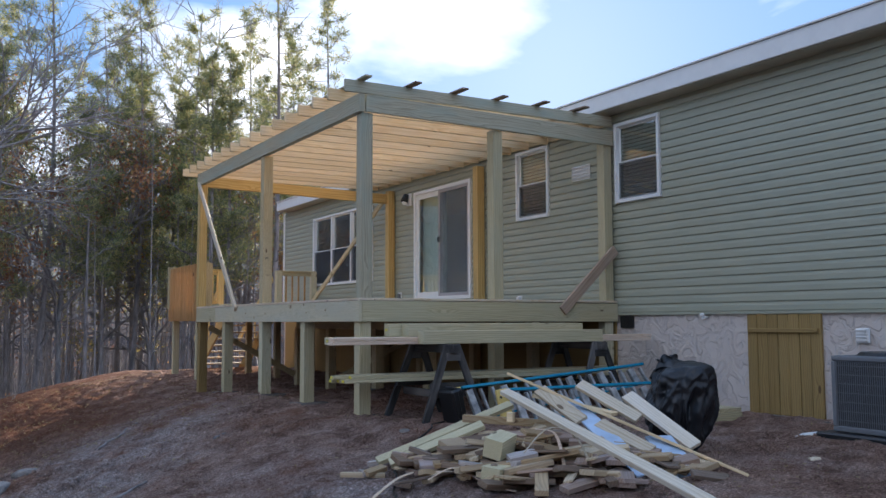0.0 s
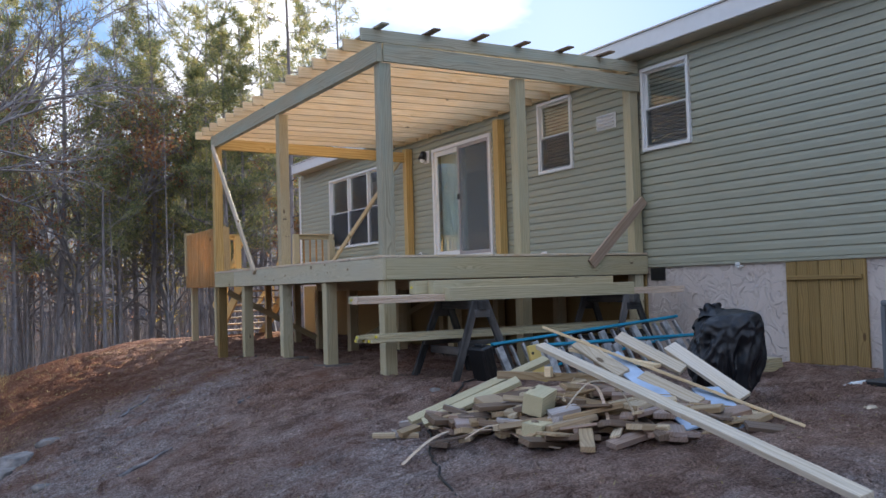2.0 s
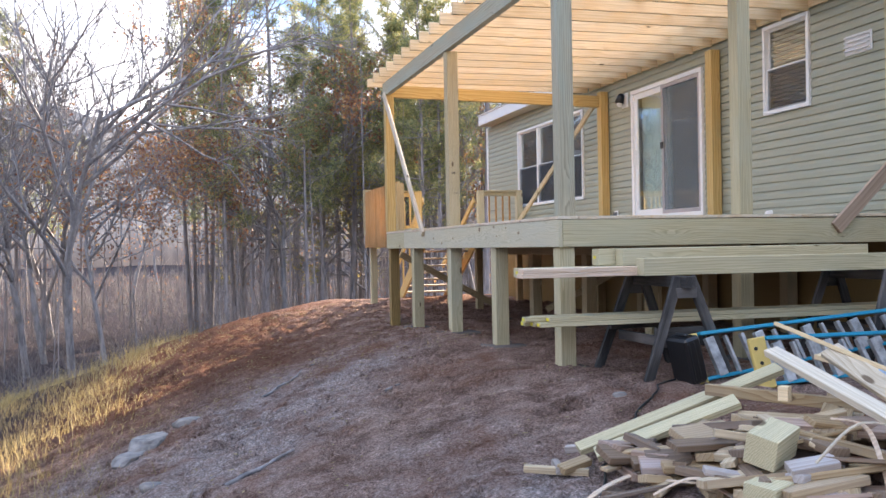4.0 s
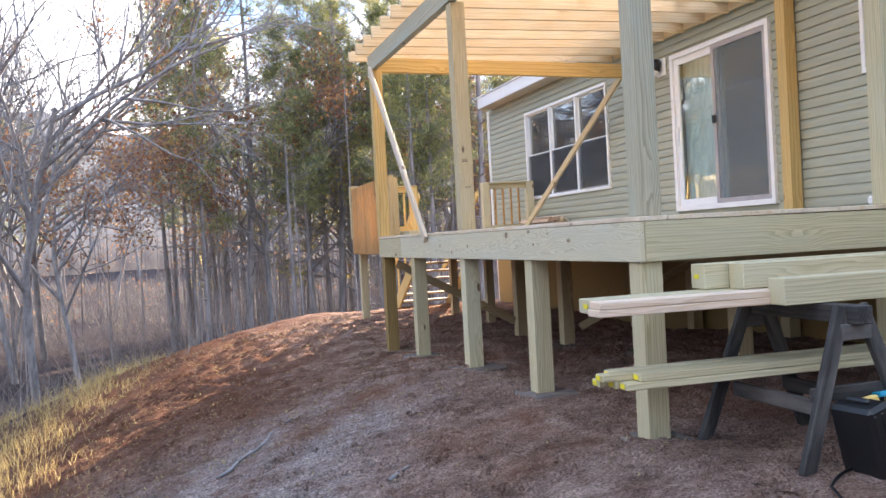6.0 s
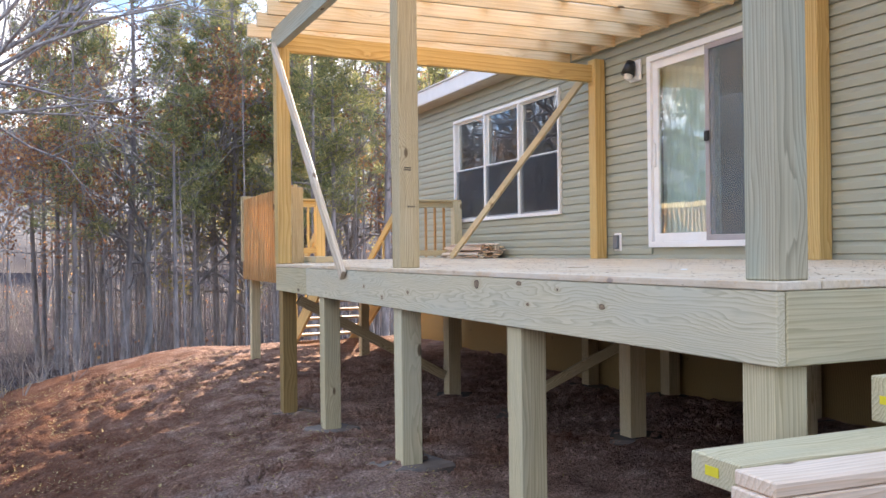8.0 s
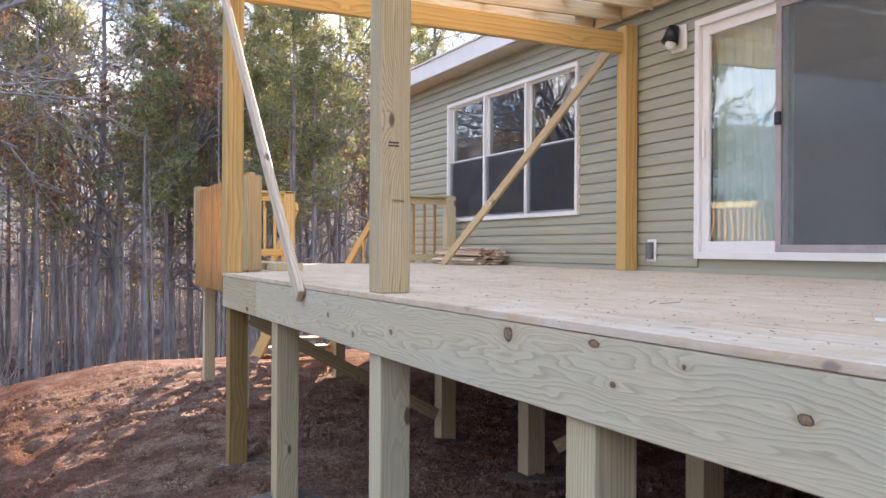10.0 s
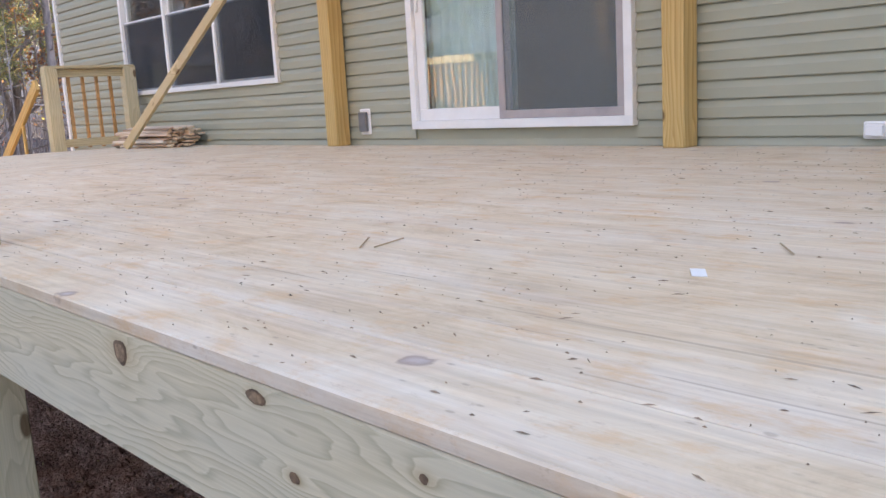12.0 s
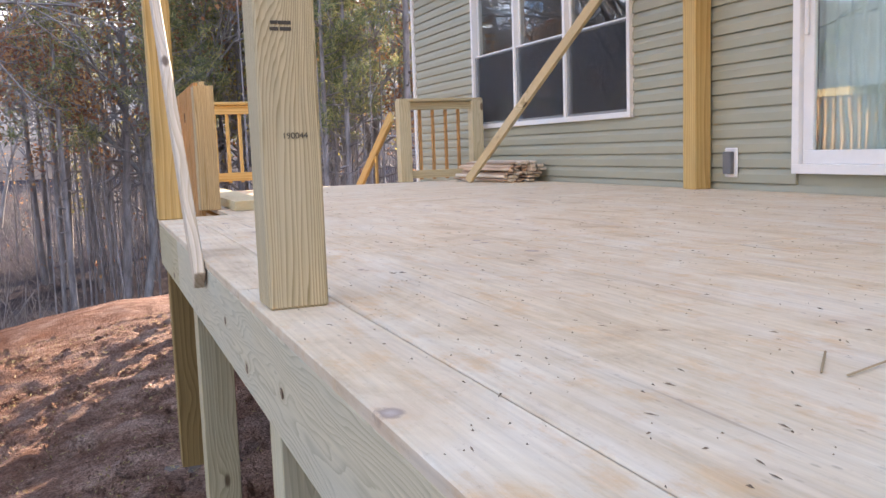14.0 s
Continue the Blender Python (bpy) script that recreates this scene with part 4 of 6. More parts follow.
for k in range(6):
    x = 4.31 + 0.62 * k
    dz = 0.03 * (x - 4.08) / 3.98
    board("purlin", (x, 8.52 - 0.03 * (k % 3), bz(8.52) + 0.363 + dz), (x, 15.95, bz(15.95) + 0.363 + dz), 0.09, 0.02, WOOD_GREY if k == 0 else WOOD_BROWN, cover, bevel=0.002)
board("brace", (4.265, 15.24, 3.95), (4.265, 13.04, 1.71), 0.038, 0.089, WOOD_PALE, cover, "pale temporary brace", up=(0, 1, 0))
board("brace", (7.93, 15.22, 3.92), (7.47, 18.02, 1.80), 0.04, 0.089, WOOD_TAN, cover, "temporary diagonal brace")
board("brace", (8.04, 8.675, 2.46), (7.13, 8.675, 1.64), 0.038, 0.13, WOOD_UMBER, cover, "weathered brown brace")

# ---- the old landing, its rails and the stair behind ----
LY = 18.9
landing = thing("stair_landing", (6, 16.4, 0.5), "older weathered pine stair landing joined to the deck", "landing")
for k in range(24):
    y = DY1 + 0.006 + 0.1465 * k
    slab("landing_board", 4.70, 8.06, y, y + 0.142, 1.752, DZ, WOOD_SHEET, landing, lie='x')
slab("landing_step", 4.78, 5.02, 15.62, 18.7, DZ + 0.002, DZ + 0.065, WOOD_GREEN, landing, "low raised board platform", lie='y')
board("rim_board", (4.68, DY1 + 0.004, 1.63), (4.68, LY, 1.63), 0.038, 0.2, WOOD_ORANGE, landing)
board("rim_board", (4.70, LY - 0.02, 1.63), (8.06, LY - 0.02, 1.63), 0.038, 0.2, WOOD_ORANGE, landing)
for x, y in ((4.80, 18.8), (6.4, 18.8), (7.9, 18.8), (4.80, 17.0), (6.4, 17.0)):
    slab("post", x - 0.06, x + 0.06, y - 0.06, y + 0.06, ground_z(x, y) - 0.1, 1.53, WOOD_GREEN if x < 5 else WOOD_TAN, landing, lie='z')


def rail(name, p, q, posts, n, mat_p, mat_b, z0, z1, label, cap=True):
    """A picket rail between two points: posts, top and bottom rails, and each picket."""
    p, q = Vector(p), Vector(q)
    t = thing(name, (p.x, p.y, DZ), label, "railing", "rails of the landing")
    d = (q - p).normalized()
    for s, top in posts:
        c = p + (q - p) * s
        slab("post", c.x - 0.065, c.x + 0.065, c.y - 0.065, c.y + 0.065, DZ, top, mat_p, t, lie='z')
    for z in (z0 + 0.06, z1 - 0.05):
        board("top_rail" if z > 2.2 else "bottom_rail", p + Vector((0, 0, z)), q + Vector((0, 0, z)), 0.038, 0.085, mat_p, t)
    if cap:
        board("cap_rail", p + Vector((0, 0, z1 + 0.012)), q + Vector((0, 0, z1 + 0.012)), 0.13, 0.03, mat_p, t)
    side = Vector((0, 0, 1)).cross(d) * 0.034
    for k in range(n):
        c = p + (q - p) * ((k + 0.7) / (n + 0.4)) + side
        board("picket", c + Vector((0, 0, z0)), c + Vector((0, 0, z1 - 0.01)), 0.032, 0.032, mat_b, t, up=(0, 1, 0), bevel=0.002)
    return t


rail("picket_rail", (4.66, 15.95, 0), (4.70, LY, 0), ((0.0, 2.60), (0.98, 2.68)), 28, WOOD_TAN, WOOD_ORANGE, 1.54, 2.64, "orange-brown pine picket railing along the landing", False)
rail("picket_rail", (4.78, LY, 0), (5.82, LY, 0), ((0.95, 2.66),), 8, WOOD_YELLOW, WOOD_YELLOW, 1.86, 2.64, "yellow pine picket railing beside the stair opening")
rail("picket_rail", (7.05, LY, 0), (8.0, LY - 0.05, 0), ((0.06, 2.66), (0.94, 2.66)), 6, WOOD_GREEN, WOOD_ORANGE, 1.80, 2.65, "pine picket railing by the window")


def stair():
    t = thing("deck_stair", (6, 18.6, 0), "yellow pine stair going down behind the landing", "stairs")
    for x in (5.88, 6.98):
        a, b = Vector((x, LY + 0.03, 1.62)), Vector((x, 21.3, ground_z(x, 21.3) - 0.15))
        board("stringer", a, b, 0.04, 0.27, WOOD_YELLOW, t)
        h = Vector((0, 0, 0.87))
        board("hand_rail", a + h, b + h, 0.04, 0.12, WOOD_YELLOW, t)
        for s in (0.25, 0.5, 0.75):
            c = a + (b - a) * s
            board("baluster", c, c + h, 0.032, 0.032, WOOD_YELLOW, t, up=(0, 1, 0))
    for k in range(1, 9):
        s = k / 9
        y, z = LY + 0.03 + (21.3 - LY) * s, 1.62 + (ground_z(6, 21.3) - 0.15 - 1.62) * s + 0.1
        slab("tread", 5.90, 6.96, y - 0.13, y + 0.13, z, z + 0.035, WOOD_PALE, t)


stair()


def wood_bundle():
    t = thing("shim_bundle", (7.8, 18.0, 1.78), "rough bundle of pale split wood on the deck", "wood stack")
    random.seed(5)
    for k in range(34):
        row, col = divmod(k, 6)
        y0 = 17.50 + random.uniform(-0.07, 0.10)
        x = 7.66 + 0.068 * col + 0.015 * row + random.uniform(-0.02, 0.02)
        z = DZ + 0.02 + 0.034 * row
        board("stick", (min(x, 8.03), y0, z), (min(x + random.uniform(-0.14, -0.06), 8.03), y0 + random.uniform(0.8, 1.1), z + random.uniform(-0.006, 0.008)), random.uniform(0.05, 0.075), random.uniform(0.018, 0.032), random.choice((WOOD_PALE, WOOD_PALE, WOOD_PINK, WOOD_UMBER)), t, up=(random.uniform(-0.4, 0.4), 0, 1))


wood_bundle()

# ---- saw horses and lumber by the near end of the deck ----
def saw_horse(x, y0, y1, top):
    t = thing("saw_horse", (x, (y0 + y1) / 2, ground_z(x, y0)), "blackened wooden saw horse with splayed legs", "saw horse", "saw horses")
    board("beam", (x, y0, top - 0.045), (x, y1, top - 0.045), 0.09, 0.09, WOOD_DARK, t)
    feet = []
    for y, s in ((y0 + 0.1, -1), (y1 - 0.1, 1)):
        for dx in (-1, 1):
            fx, fy = x + dx * 0.36, y + s * 0.06
            f = Vector((fx, fy, ground_z(fx, fy) - 0.02))
            board("leg", f, (x + dx * 0.055, y, top - 0.005), 0.038, 0.078, WOOD_DARK, t, up=(1, 0, 0))
            feet.append(f)
        board("gusset", (x - 0.09, y + 0.03 * s, top - 0.13), (x + 0.09, y + 0.03 * s, top - 0.13), 0.02, 0.08, WOOD_DARK, t)
        board("cross_bar", (x - 0.26, y, 0.84), (x + 0.26, y, 0.84), 0.03, 0.07, WOOD_DARK, t)
    for dx in (-1, 1):
        board("stretcher", (x + dx * 0.17, y0 + 0.1, 0.76), (x + dx * 0.17, y1 - 0.1, 0.76), 0.03, 0.08, WOOD_DARK, t)


saw_horse(4.95, 7.72, 8.66, 1.272)
saw_horse(6.98, 7.72, 8.66, 1.272)


def lumber(name, a, b, w, h, mat, label, tag=False, group="lumber on the saw horses"):
    ob = tagged(board(name, a, b, w, h, mat), label, "lumber", group)
    if tag:
        e = part("label_tag", box(0.002, min(w, 0.05), min(h, 0.025), 0), YELLOW, ob, "yellow paper end tag", along(a, b)[0] @ Matrix.Translation((-(Vector(b) - Vector(a)).length / 2 - 0.002, 0.01, 0)))
    return ob


for k, (z, dx) in enumerate(((1.292, 0.0), (1.331, 0.012))):
    lumber("pine_board", (3.745 + dx, 8.25, z), (7.93 + dx, 8.0, z), 0.14, 0.037, WOOD_PINK, "fresh pinkish pine board laid flat on the saw horses")
lumber("timber", (4.71, 8.07, 1.344), (7.08, 7.93, 1.344), 0.14, 0.14, WOOD_GREEN, "heavy square greenish treated timber")
lumber("timber", (4.67, 8.345, 1.42), (7.02, 8.22, 1.42), 0.14, 0.14, WOOD_GREEN, "heavy square greenish treated timber")
lumber("timber", (4.53, 8.50, 1.423), (6.9, 8.40, 1.423), 0.14, 0.14, WOOD_GREEN, "heavy square greenish treated timber with a yellow end tag", True)
lumber("plank", (3.80, 8.43, 1.312), (7.3, 8.36, 1.312), 0.19, 0.076, WOOD_GREEN, "greenish treated plank on the saw horses", True)
random.seed(9)
for k in range(6):
    r, c = divmod(k, 3)
    dx = random.uniform(-0.10, 0.10)
    lumber("stud", (3.93 + dx, 8.30 + 0.092 * c, 0.895 + 0.04 * r), (7.7 + dx, 8.16 + 0.092 * c, 0.895 + 0.04 * r), 0.089, 0.038, WOOD_GREEN, "greenish treated stud on the lower bars of the saw horses", True)


def ladder(a, b, width, mat):
    """A folded stepladder on its side: two channel rails one above the other, treads between, a capped end."""
    a, b = Vector(a), Vector(b)
    t = thing("stepladder", a, "folded blue fibreglass stepladder with aluminium treads lying on its side", "ladder", "ladders")
    up = Vector((0, 0.25, 1)).normalized()
    board("rail", a, b, 0.075, 0.028, BLUE, t, up=up)
    board("rail", a + up * width, b + up * width * 0.62, 0.075, 0.028, BLUE, t, up=up)
    d = (b - a).normalized()
    n = 17
    for k in range(n):
        s = (k + 0.7) / n
        c = a + (b - a) * s + Vector((0, -0.02, 0))
        w = width * (1 - 0.38 * s)
        board("tread", c + up * 0.01 + d * 0.05, c + up * (w - 0.03) - d * 0.03, 0.05, (0.075, 0.022, 0.03)[k % 3], LADDERTREAD, t, up=d)
    m = Matrix.Translation(a - d * 0.09 + up * width * 0.5 + Vector((0, -0.05, 0))) @ pose(0, 0, 0, -12, -8, -6)
    cap = part("end_cap", box(0.13, 0.045, width + 0.04, 0.008), TAN, t, "yellow plastic top cap with bolt holes", m)
    for dx, dz in ((-0.03, 0.11), (0.02, -0.12), (-0.01, 0.0)):
        bm = bmesh.new()
        bmesh.ops.create_cone(bm, cap_ends=True, segments=14, radius1=0.014, radius2=0.014, depth=0.006, matrix=pose(0, 0, 0, 90, 0, 0))
        part("bolt", bm, BLACK, cap, "dark bolt head", m @ Matrix.Translation((dx, -0.024, dz)))
    return t


# the ladder's black top cap, modelled as a separate case with ribs and handle
def tool_case(x, y, z, turn):
    t = thing("tool_case", (x, y, z), "black plastic top cap of the ladder, modelled as a ribbed case", "tool case")
    m = Matrix.Translation((x, y, z)) @ pose(0, 0, 0, 0, -14, turn)
    part("shell", box(0.15, 0.24, 0.36, 0.02), BLACK, t, "", m @ Matrix.Translation((0, 0, 0.18)))
    for k in range(3):
        part("rib", box(0.02, 0.25, 0.30, 0.006), BLACK, t, "", m @ Matrix.Translation((-0.05 + 0.05 * k, 0, 0.18)))
    part("handle", box(0.03, 0.13, 0.03, 0.01), BLACK, t, "", m @ Matrix.Translation((0, 0, 0.37)))


tool_case(4.90, 7.66, 0.475, 8)
ladder((5.03, 7.68, 0.48), (7.35, 7.45, 0.80), 0.35, BLUE)
ladder((5.35, 7.30, 0.48), (7.6, 7.05, 0.62), 0.34, BLUE)

# ---- the scrap pile ----
PILE = "scrap lumber pile"


def scrap(a, b, w, h, mat, label, up=(0, 0, 1), name="scrap_board"):
    return tagged(board(name, a, b, w, h, mat, up=up, bevel=0.003), label, "scrap wood", PILE)


scrap((4.205, 5.8, 0.95), (3.64, 2.706, 0.478), 0.080, 0.038, SCRAP_E, "long pale pine stud lying over the scrap pile", (-0.35, -0.45, 1))
scrap((4.317, 5.9, 1.083), (4.979, 3.832, 0.43), 0.055, 0.022, WOOD_CREAM, "long thin cream pine strip over the scrap pile", (0.3, 0, 1))
scrap((4.559, 5.4, 0.885), (4.309, 4.317, 0.50), 0.14, 0.018, BLUEWRAP, "thin blue-white faced board in the scrap pile", (-0.3, -0.3, 1))
scrap((4.80, 4.7, 0.672), (4.44, 3.95, 0.42), 0.20, 0.018, BLUEWRAP, "wide blue-white faced board on the scrap pile", (-0.3, -0.6, 1))
scrap((4.732, 5.5, 1.007), (4.903, 5.0, 0.765), 0.10, 0.035, SCRAP_E, "short white-faced pine offcut on the scrap pile", (-0.5, -0.5, 1))
scrap((4.97, 5.2, 0.927), (5.024, 4.55, 0.60), 0.115, 0.035, SCRAP_E, "wide white-faced pine board on the scrap pile", (-0.5, -0.5, 1))
scrap((3.261, 6.2, 0.42), (4.413, 6.0, 0.821), 0.089, 0.038, WOOD_GREEN, "greenish treated board sticking out of the scrap pile", (-0.2, -0.3, 1))
scrap((3.295, 6.053, 0.42), (3.994, 5.8, 0.70), 0.10, 0.038, WOOD_GREEN, "greenish treated board sticking out of the scrap pile", (-0.2, -0.3, 1))
scrap((3.936, 6.0, 0.735), (4.42, 5.3, 0.72), 0.04, 0.06, SCRAP_A, "pinkish brown stud across the scrap pile")
scrap((4.407, 5.6, 0.97), (4.42, 5.1, 0.771), 0.11, 0.03, WOOD_PALE, "pale pine offcut leaning on the scrap pile", (-0.5, 0, 1))
scrap((4.498, 5.0, 0.755), (4.54, 4.5, 0.61), 0.10, 0.038, WOOD_PALE, "pale pine offcut leaning on the scrap pile", (-0.5, 0, 1))
scrap((4.55, 5.85, 0.90), (4.75, 5.1, 0.80), 0.09, 0.03, WOOD_CREAM, "cream pine offcut on the scrap pile")
scrap((3.58, 5.06, 0.63), (3.79, 5.18, 0.66), 0.14, 0.14, WOOD_GREEN, "sawn block of heavy greenish post", (0.1, -0.2, 1), "post_offcut")
scrap((3.45, 4.90, 0.47), (3.60, 4.98, 0.47), 0.14, 0.14, WOOD_GREEN, "sawn block of heavy greenish post", (0, -0.1, 1), "post_offcut")
scrap((4.03, 5.51, 0.785), (4.055, 5.465, 0.785), 0.045, 0.075, WOOD_CREAM, "small sawn block on the scrap pile", (0, 0, 1), "post_offcut")


def heap():
    """The body of the pile: short offcuts settled at all angles in a long mound."""
    r = random.Random(41)
    c, u = Vector((4.03, 5.16, 0)), Vector((0.57, -0.82, 0))
    v = Vector((0.82, 0.57, 0))
    mats = (SCRAP_A, SCRAP_B, SCRAP_D, WOOD_BROWN, SCRAP_A, SCRAP_F, SCRAP_C, SCRAP_B)
    for k in range(200):
        layer = k / 200
        while True:
            s, t = r.uniform(-1, 1), r.uniform(-1, 1)
            q = s * s + t * t
            if q < 1.0 - 0.72 * layer:
                break
        p = c + u * s * 1.45 + v * t * 0.74
        top = 0.20 * max(0.0, 1 - q) ** 0.8 * (1 - 0.55 * max(0.0, s + 0.1))
        z = ground_z(p.x, p.y) + 0.03 + top * (0.15 + 0.85 * layer)
        ln = r.choice((0.16, 0.22, 0.28, 0.34, 0.42, 0.6)) * r.uniform(0.8, 1.15)
        a = r.choice((0.15, -0.35, -0.9, 1.0)) + r.gauss(0, 0.3)
        tilt = r.uniform(-0.2, 0.2)
        d = Vector((math.cos(a), math.sin(a), tilt)) * ln / 2
        w = r.choice((0.04, 0.065, 0.089, 0.089, 0.12, 0.14))
        h = r.choice((0.018, 0.03, 0.038, 0.038, 0.038))
        scrap(p + Vector((0, 0, z)) - d, p + Vector((0, 0, z)) + d, w, h, r.choice(mats), "short pine offcut in the scrap pile", (r.uniform(-0.35, 0.35), r.uniform(-0.35, 0.35), 1), "offcut")


heap()


def strap(name, pts, w, mat, label):
    """A thin springy strip of wood or banding through pts."""
    bm = bmesh.new()
    rows = []
    pts = [Vector(p) for p in pts]
    fine = []
    for i in range(len(pts) - 1):
        p0, p1, p2, p3 = pts[max(i - 1, 0)], pts[i], pts[i + 1], pts[min(i + 2, len(pts) - 1)]
        for k in range(6):
            t = k / 6
            fine.append(0.5 * ((2 * p1) + (p2 - p0) * t + (2 * p0 - 5 * p1 + 4 * p2 - p3) * t * t + (3 * p1 - p0 - 3 * p2 + p3) * t ** 3))
    fine.append(pts[-1])
    for i, p in enumerate(fine):
        d = (fine[min(i + 1, len(fine) - 1)] - fine[max(i - 1, 0)]).normalized()
        s = d.cross(Vector((0, 0, 1))).normalized() * w / 2
        n = s.cross(d).normalized() * 0.0025
        rows.append([bm.verts.new(p + q) for q in (s + n, -s + n, -s - n, s - n)])
    for a, b in zip(rows, rows[1:]):
        for k in range(4):
            bm.faces.new((a[k], a[(k + 1) % 4], b[(k + 1) % 4], b[k]))
    bm.faces.new(rows[0][::-1])
    bm.faces.new(rows[-1])
    return tagged(part(name, bm, mat), label, "wood strip", PILE)


strap("wood_strip", ((2.82, 5.48, ground_z(2.82, 5.48) + 0.012), (3.1, 5.56, 0.40), (3.46, 5.68, 0.45), (3.62, 5.72, 0.58)), 0.03, WOOD_PINK, "curled thin wood strip by the scrap pile")
strap("wood_strip", ((3.70, 4.86, 0.62), (3.86, 4.80, 0.78), (4.02, 4.72, 0.74), (4.06, 4.60, 0.56), (3.98, 4.50, 0.45)), 0.02, WOOD_PALE, "bowed thin wood strip on the scrap pile")
strap("wood_strip", ((3.30, 5.36, 0.46), (3.42, 5.16, 0.47), (3.46, 4.92, 0.42), (3.52, 4.70, 0.41)), 0.025, WOOD_PINK, "curled thin wood strip by the scrap pile")

strap("wood_strip", ((3.20, 5.30, 0.42), (3.34, 5.22, 0.50), (3.52, 5.16, 0.47), (3.66, 5.02, 0.45), (3.74, 4.82, 0.43)), 0.03, WOOD_PINK, "curled thin wood strip by the scrap pile")
strap("wood_strip", ((3.98, 5.10, 0.74), (4.06, 4.98, 0.72), (4.02, 4.84, 0.58), (3.90, 4.66, 0.46)), 0.022, WOOD_PINK, "bowed thin wood strip on the scrap pile")


def cable():
    pts = [Vector(p) for p in ((2.6, 4.4, 0), (2.9, 5.15, 0), (3.03, 5.45, 0), (3.3, 6.0, 0), (3.7, 6.45, 0), (4.02, 6.9, 0), (4.3, 7.2, 0), (4.6, 7.6, 0), (4.9, 7.75, 0))]
    for p in pts:
        p.z = ground_z(p.x, p.y) + 0.018
    v, f = [], []
    fine = []
    for i in range(len(pts) - 1):
        for k in range(5):
            q = pts[i].lerp(pts[i + 1], k / 5)
            q.x += 0.02 * math.sin(i * 2.1 + k)
            q.z = ground_z(q.x, q.y) + 0.016
            fine.append(q)
    tube_into(v, f, fine, [0.008] * len(fine), 6)
    tagged(smooth(part("power_cable", (v, [], f), BLACK)), "black power cable lying across the clay", "cable")


cable()


def trash_bag():
    """A full black bag, bulging above and slumped at the foot, its film gathered in creases."""
    bm = bmesh.new()
    bmesh.ops.create_icosphere(bm, subdivisions=6, radius=1.0)
    for vert in bm.verts:
        x, y, z = vert.co
        s = (0.86 + 0.12 * z) * (1 + 0.35 * z * z * (1 if z > 0 else 0.6))
        lump = noise.noise((x * 1.6 + 2, y * 1.6, z * 1.6))
        crease = abs(noise.noise((x * 3.0 + 3, y * 3.0, z * 1.6 + 1)))
        ridge = abs(noise.noise((x * 7.0, y * 7.0 + 5, z * 4.0)))
        k = 1 + 0.16 * lump - 0.34 * crease - 0.10 * ridge + 0.05
        side = math.hypot(x, y)
        flat = (abs(x) ** 3 + abs(y) ** 3) ** (1 / 3) or 1.0
        sq = (side / flat) ** 0.9
        vert.co = Vector((x * 0.30 * s * k * sq + 0.05 * z, y * 0.28 * s * k * sq, z * (0.40 + 0.05 * x) * (1 + 0.10 * lump - 0.06 * crease)))
        vert.co.z = max(vert.co.z, -0.37 + 0.015 * ridge)
    film = plain("black_film", (0.007, 0.008, 0.011), 0.42, 0, 0.2, 8, 0.5, 22)
    base = Matrix.Translation((5.41, 5.06, ground_z(5.41, 5.06) + 0.345)) @ pose(0, 0, 0, 0, 0, -35)
    t = thing("trash_bag", (5.41, 5.06, ground_z(5.41, 5.06)), "full black plastic trash bag slumped on the clay", "trash bag")
    smooth(part("body", bm, film, t, "", base))
    bm = bmesh.new()
    rings = []
    for k, (rad, z) in enumerate(((0.17, -0.03), (0.11, 0.03), (0.07, 0.055), (0.075, 0.075), (0.085, 0.09), (0.06, 0.095))):
        ring = []
        for j in range(36):
            q = 2 * math.pi * j / 36
            f = rad * (1 + 0.16 * math.sin(q * 7 + k * 0.9) * min(1.0, k / 2 + 0.4) + 0.15 * math.sin(q * 3 + 1))
            ring.append(bm.verts.new((f * math.cos(q), f * math.sin(q), z + 0.02 * math.sin(q * 5 + k))))
        rings.append(ring)
    for ra, rb in zip(rings, rings[1:]):
        for j in range(36):
            bm.faces.new((ra[j], ra[(j + 1) % 36], rb[(j + 1) % 36], rb[j]))
    bm.faces.new(rings[-1])
    smooth(part("neck", bm, film, t, "gathered neck of the bag", base @ Matrix.Translation((-0.06, 0.10, 0.305)) @ pose(0, 0, 0, -24, -12, 0)))


trash_bag()


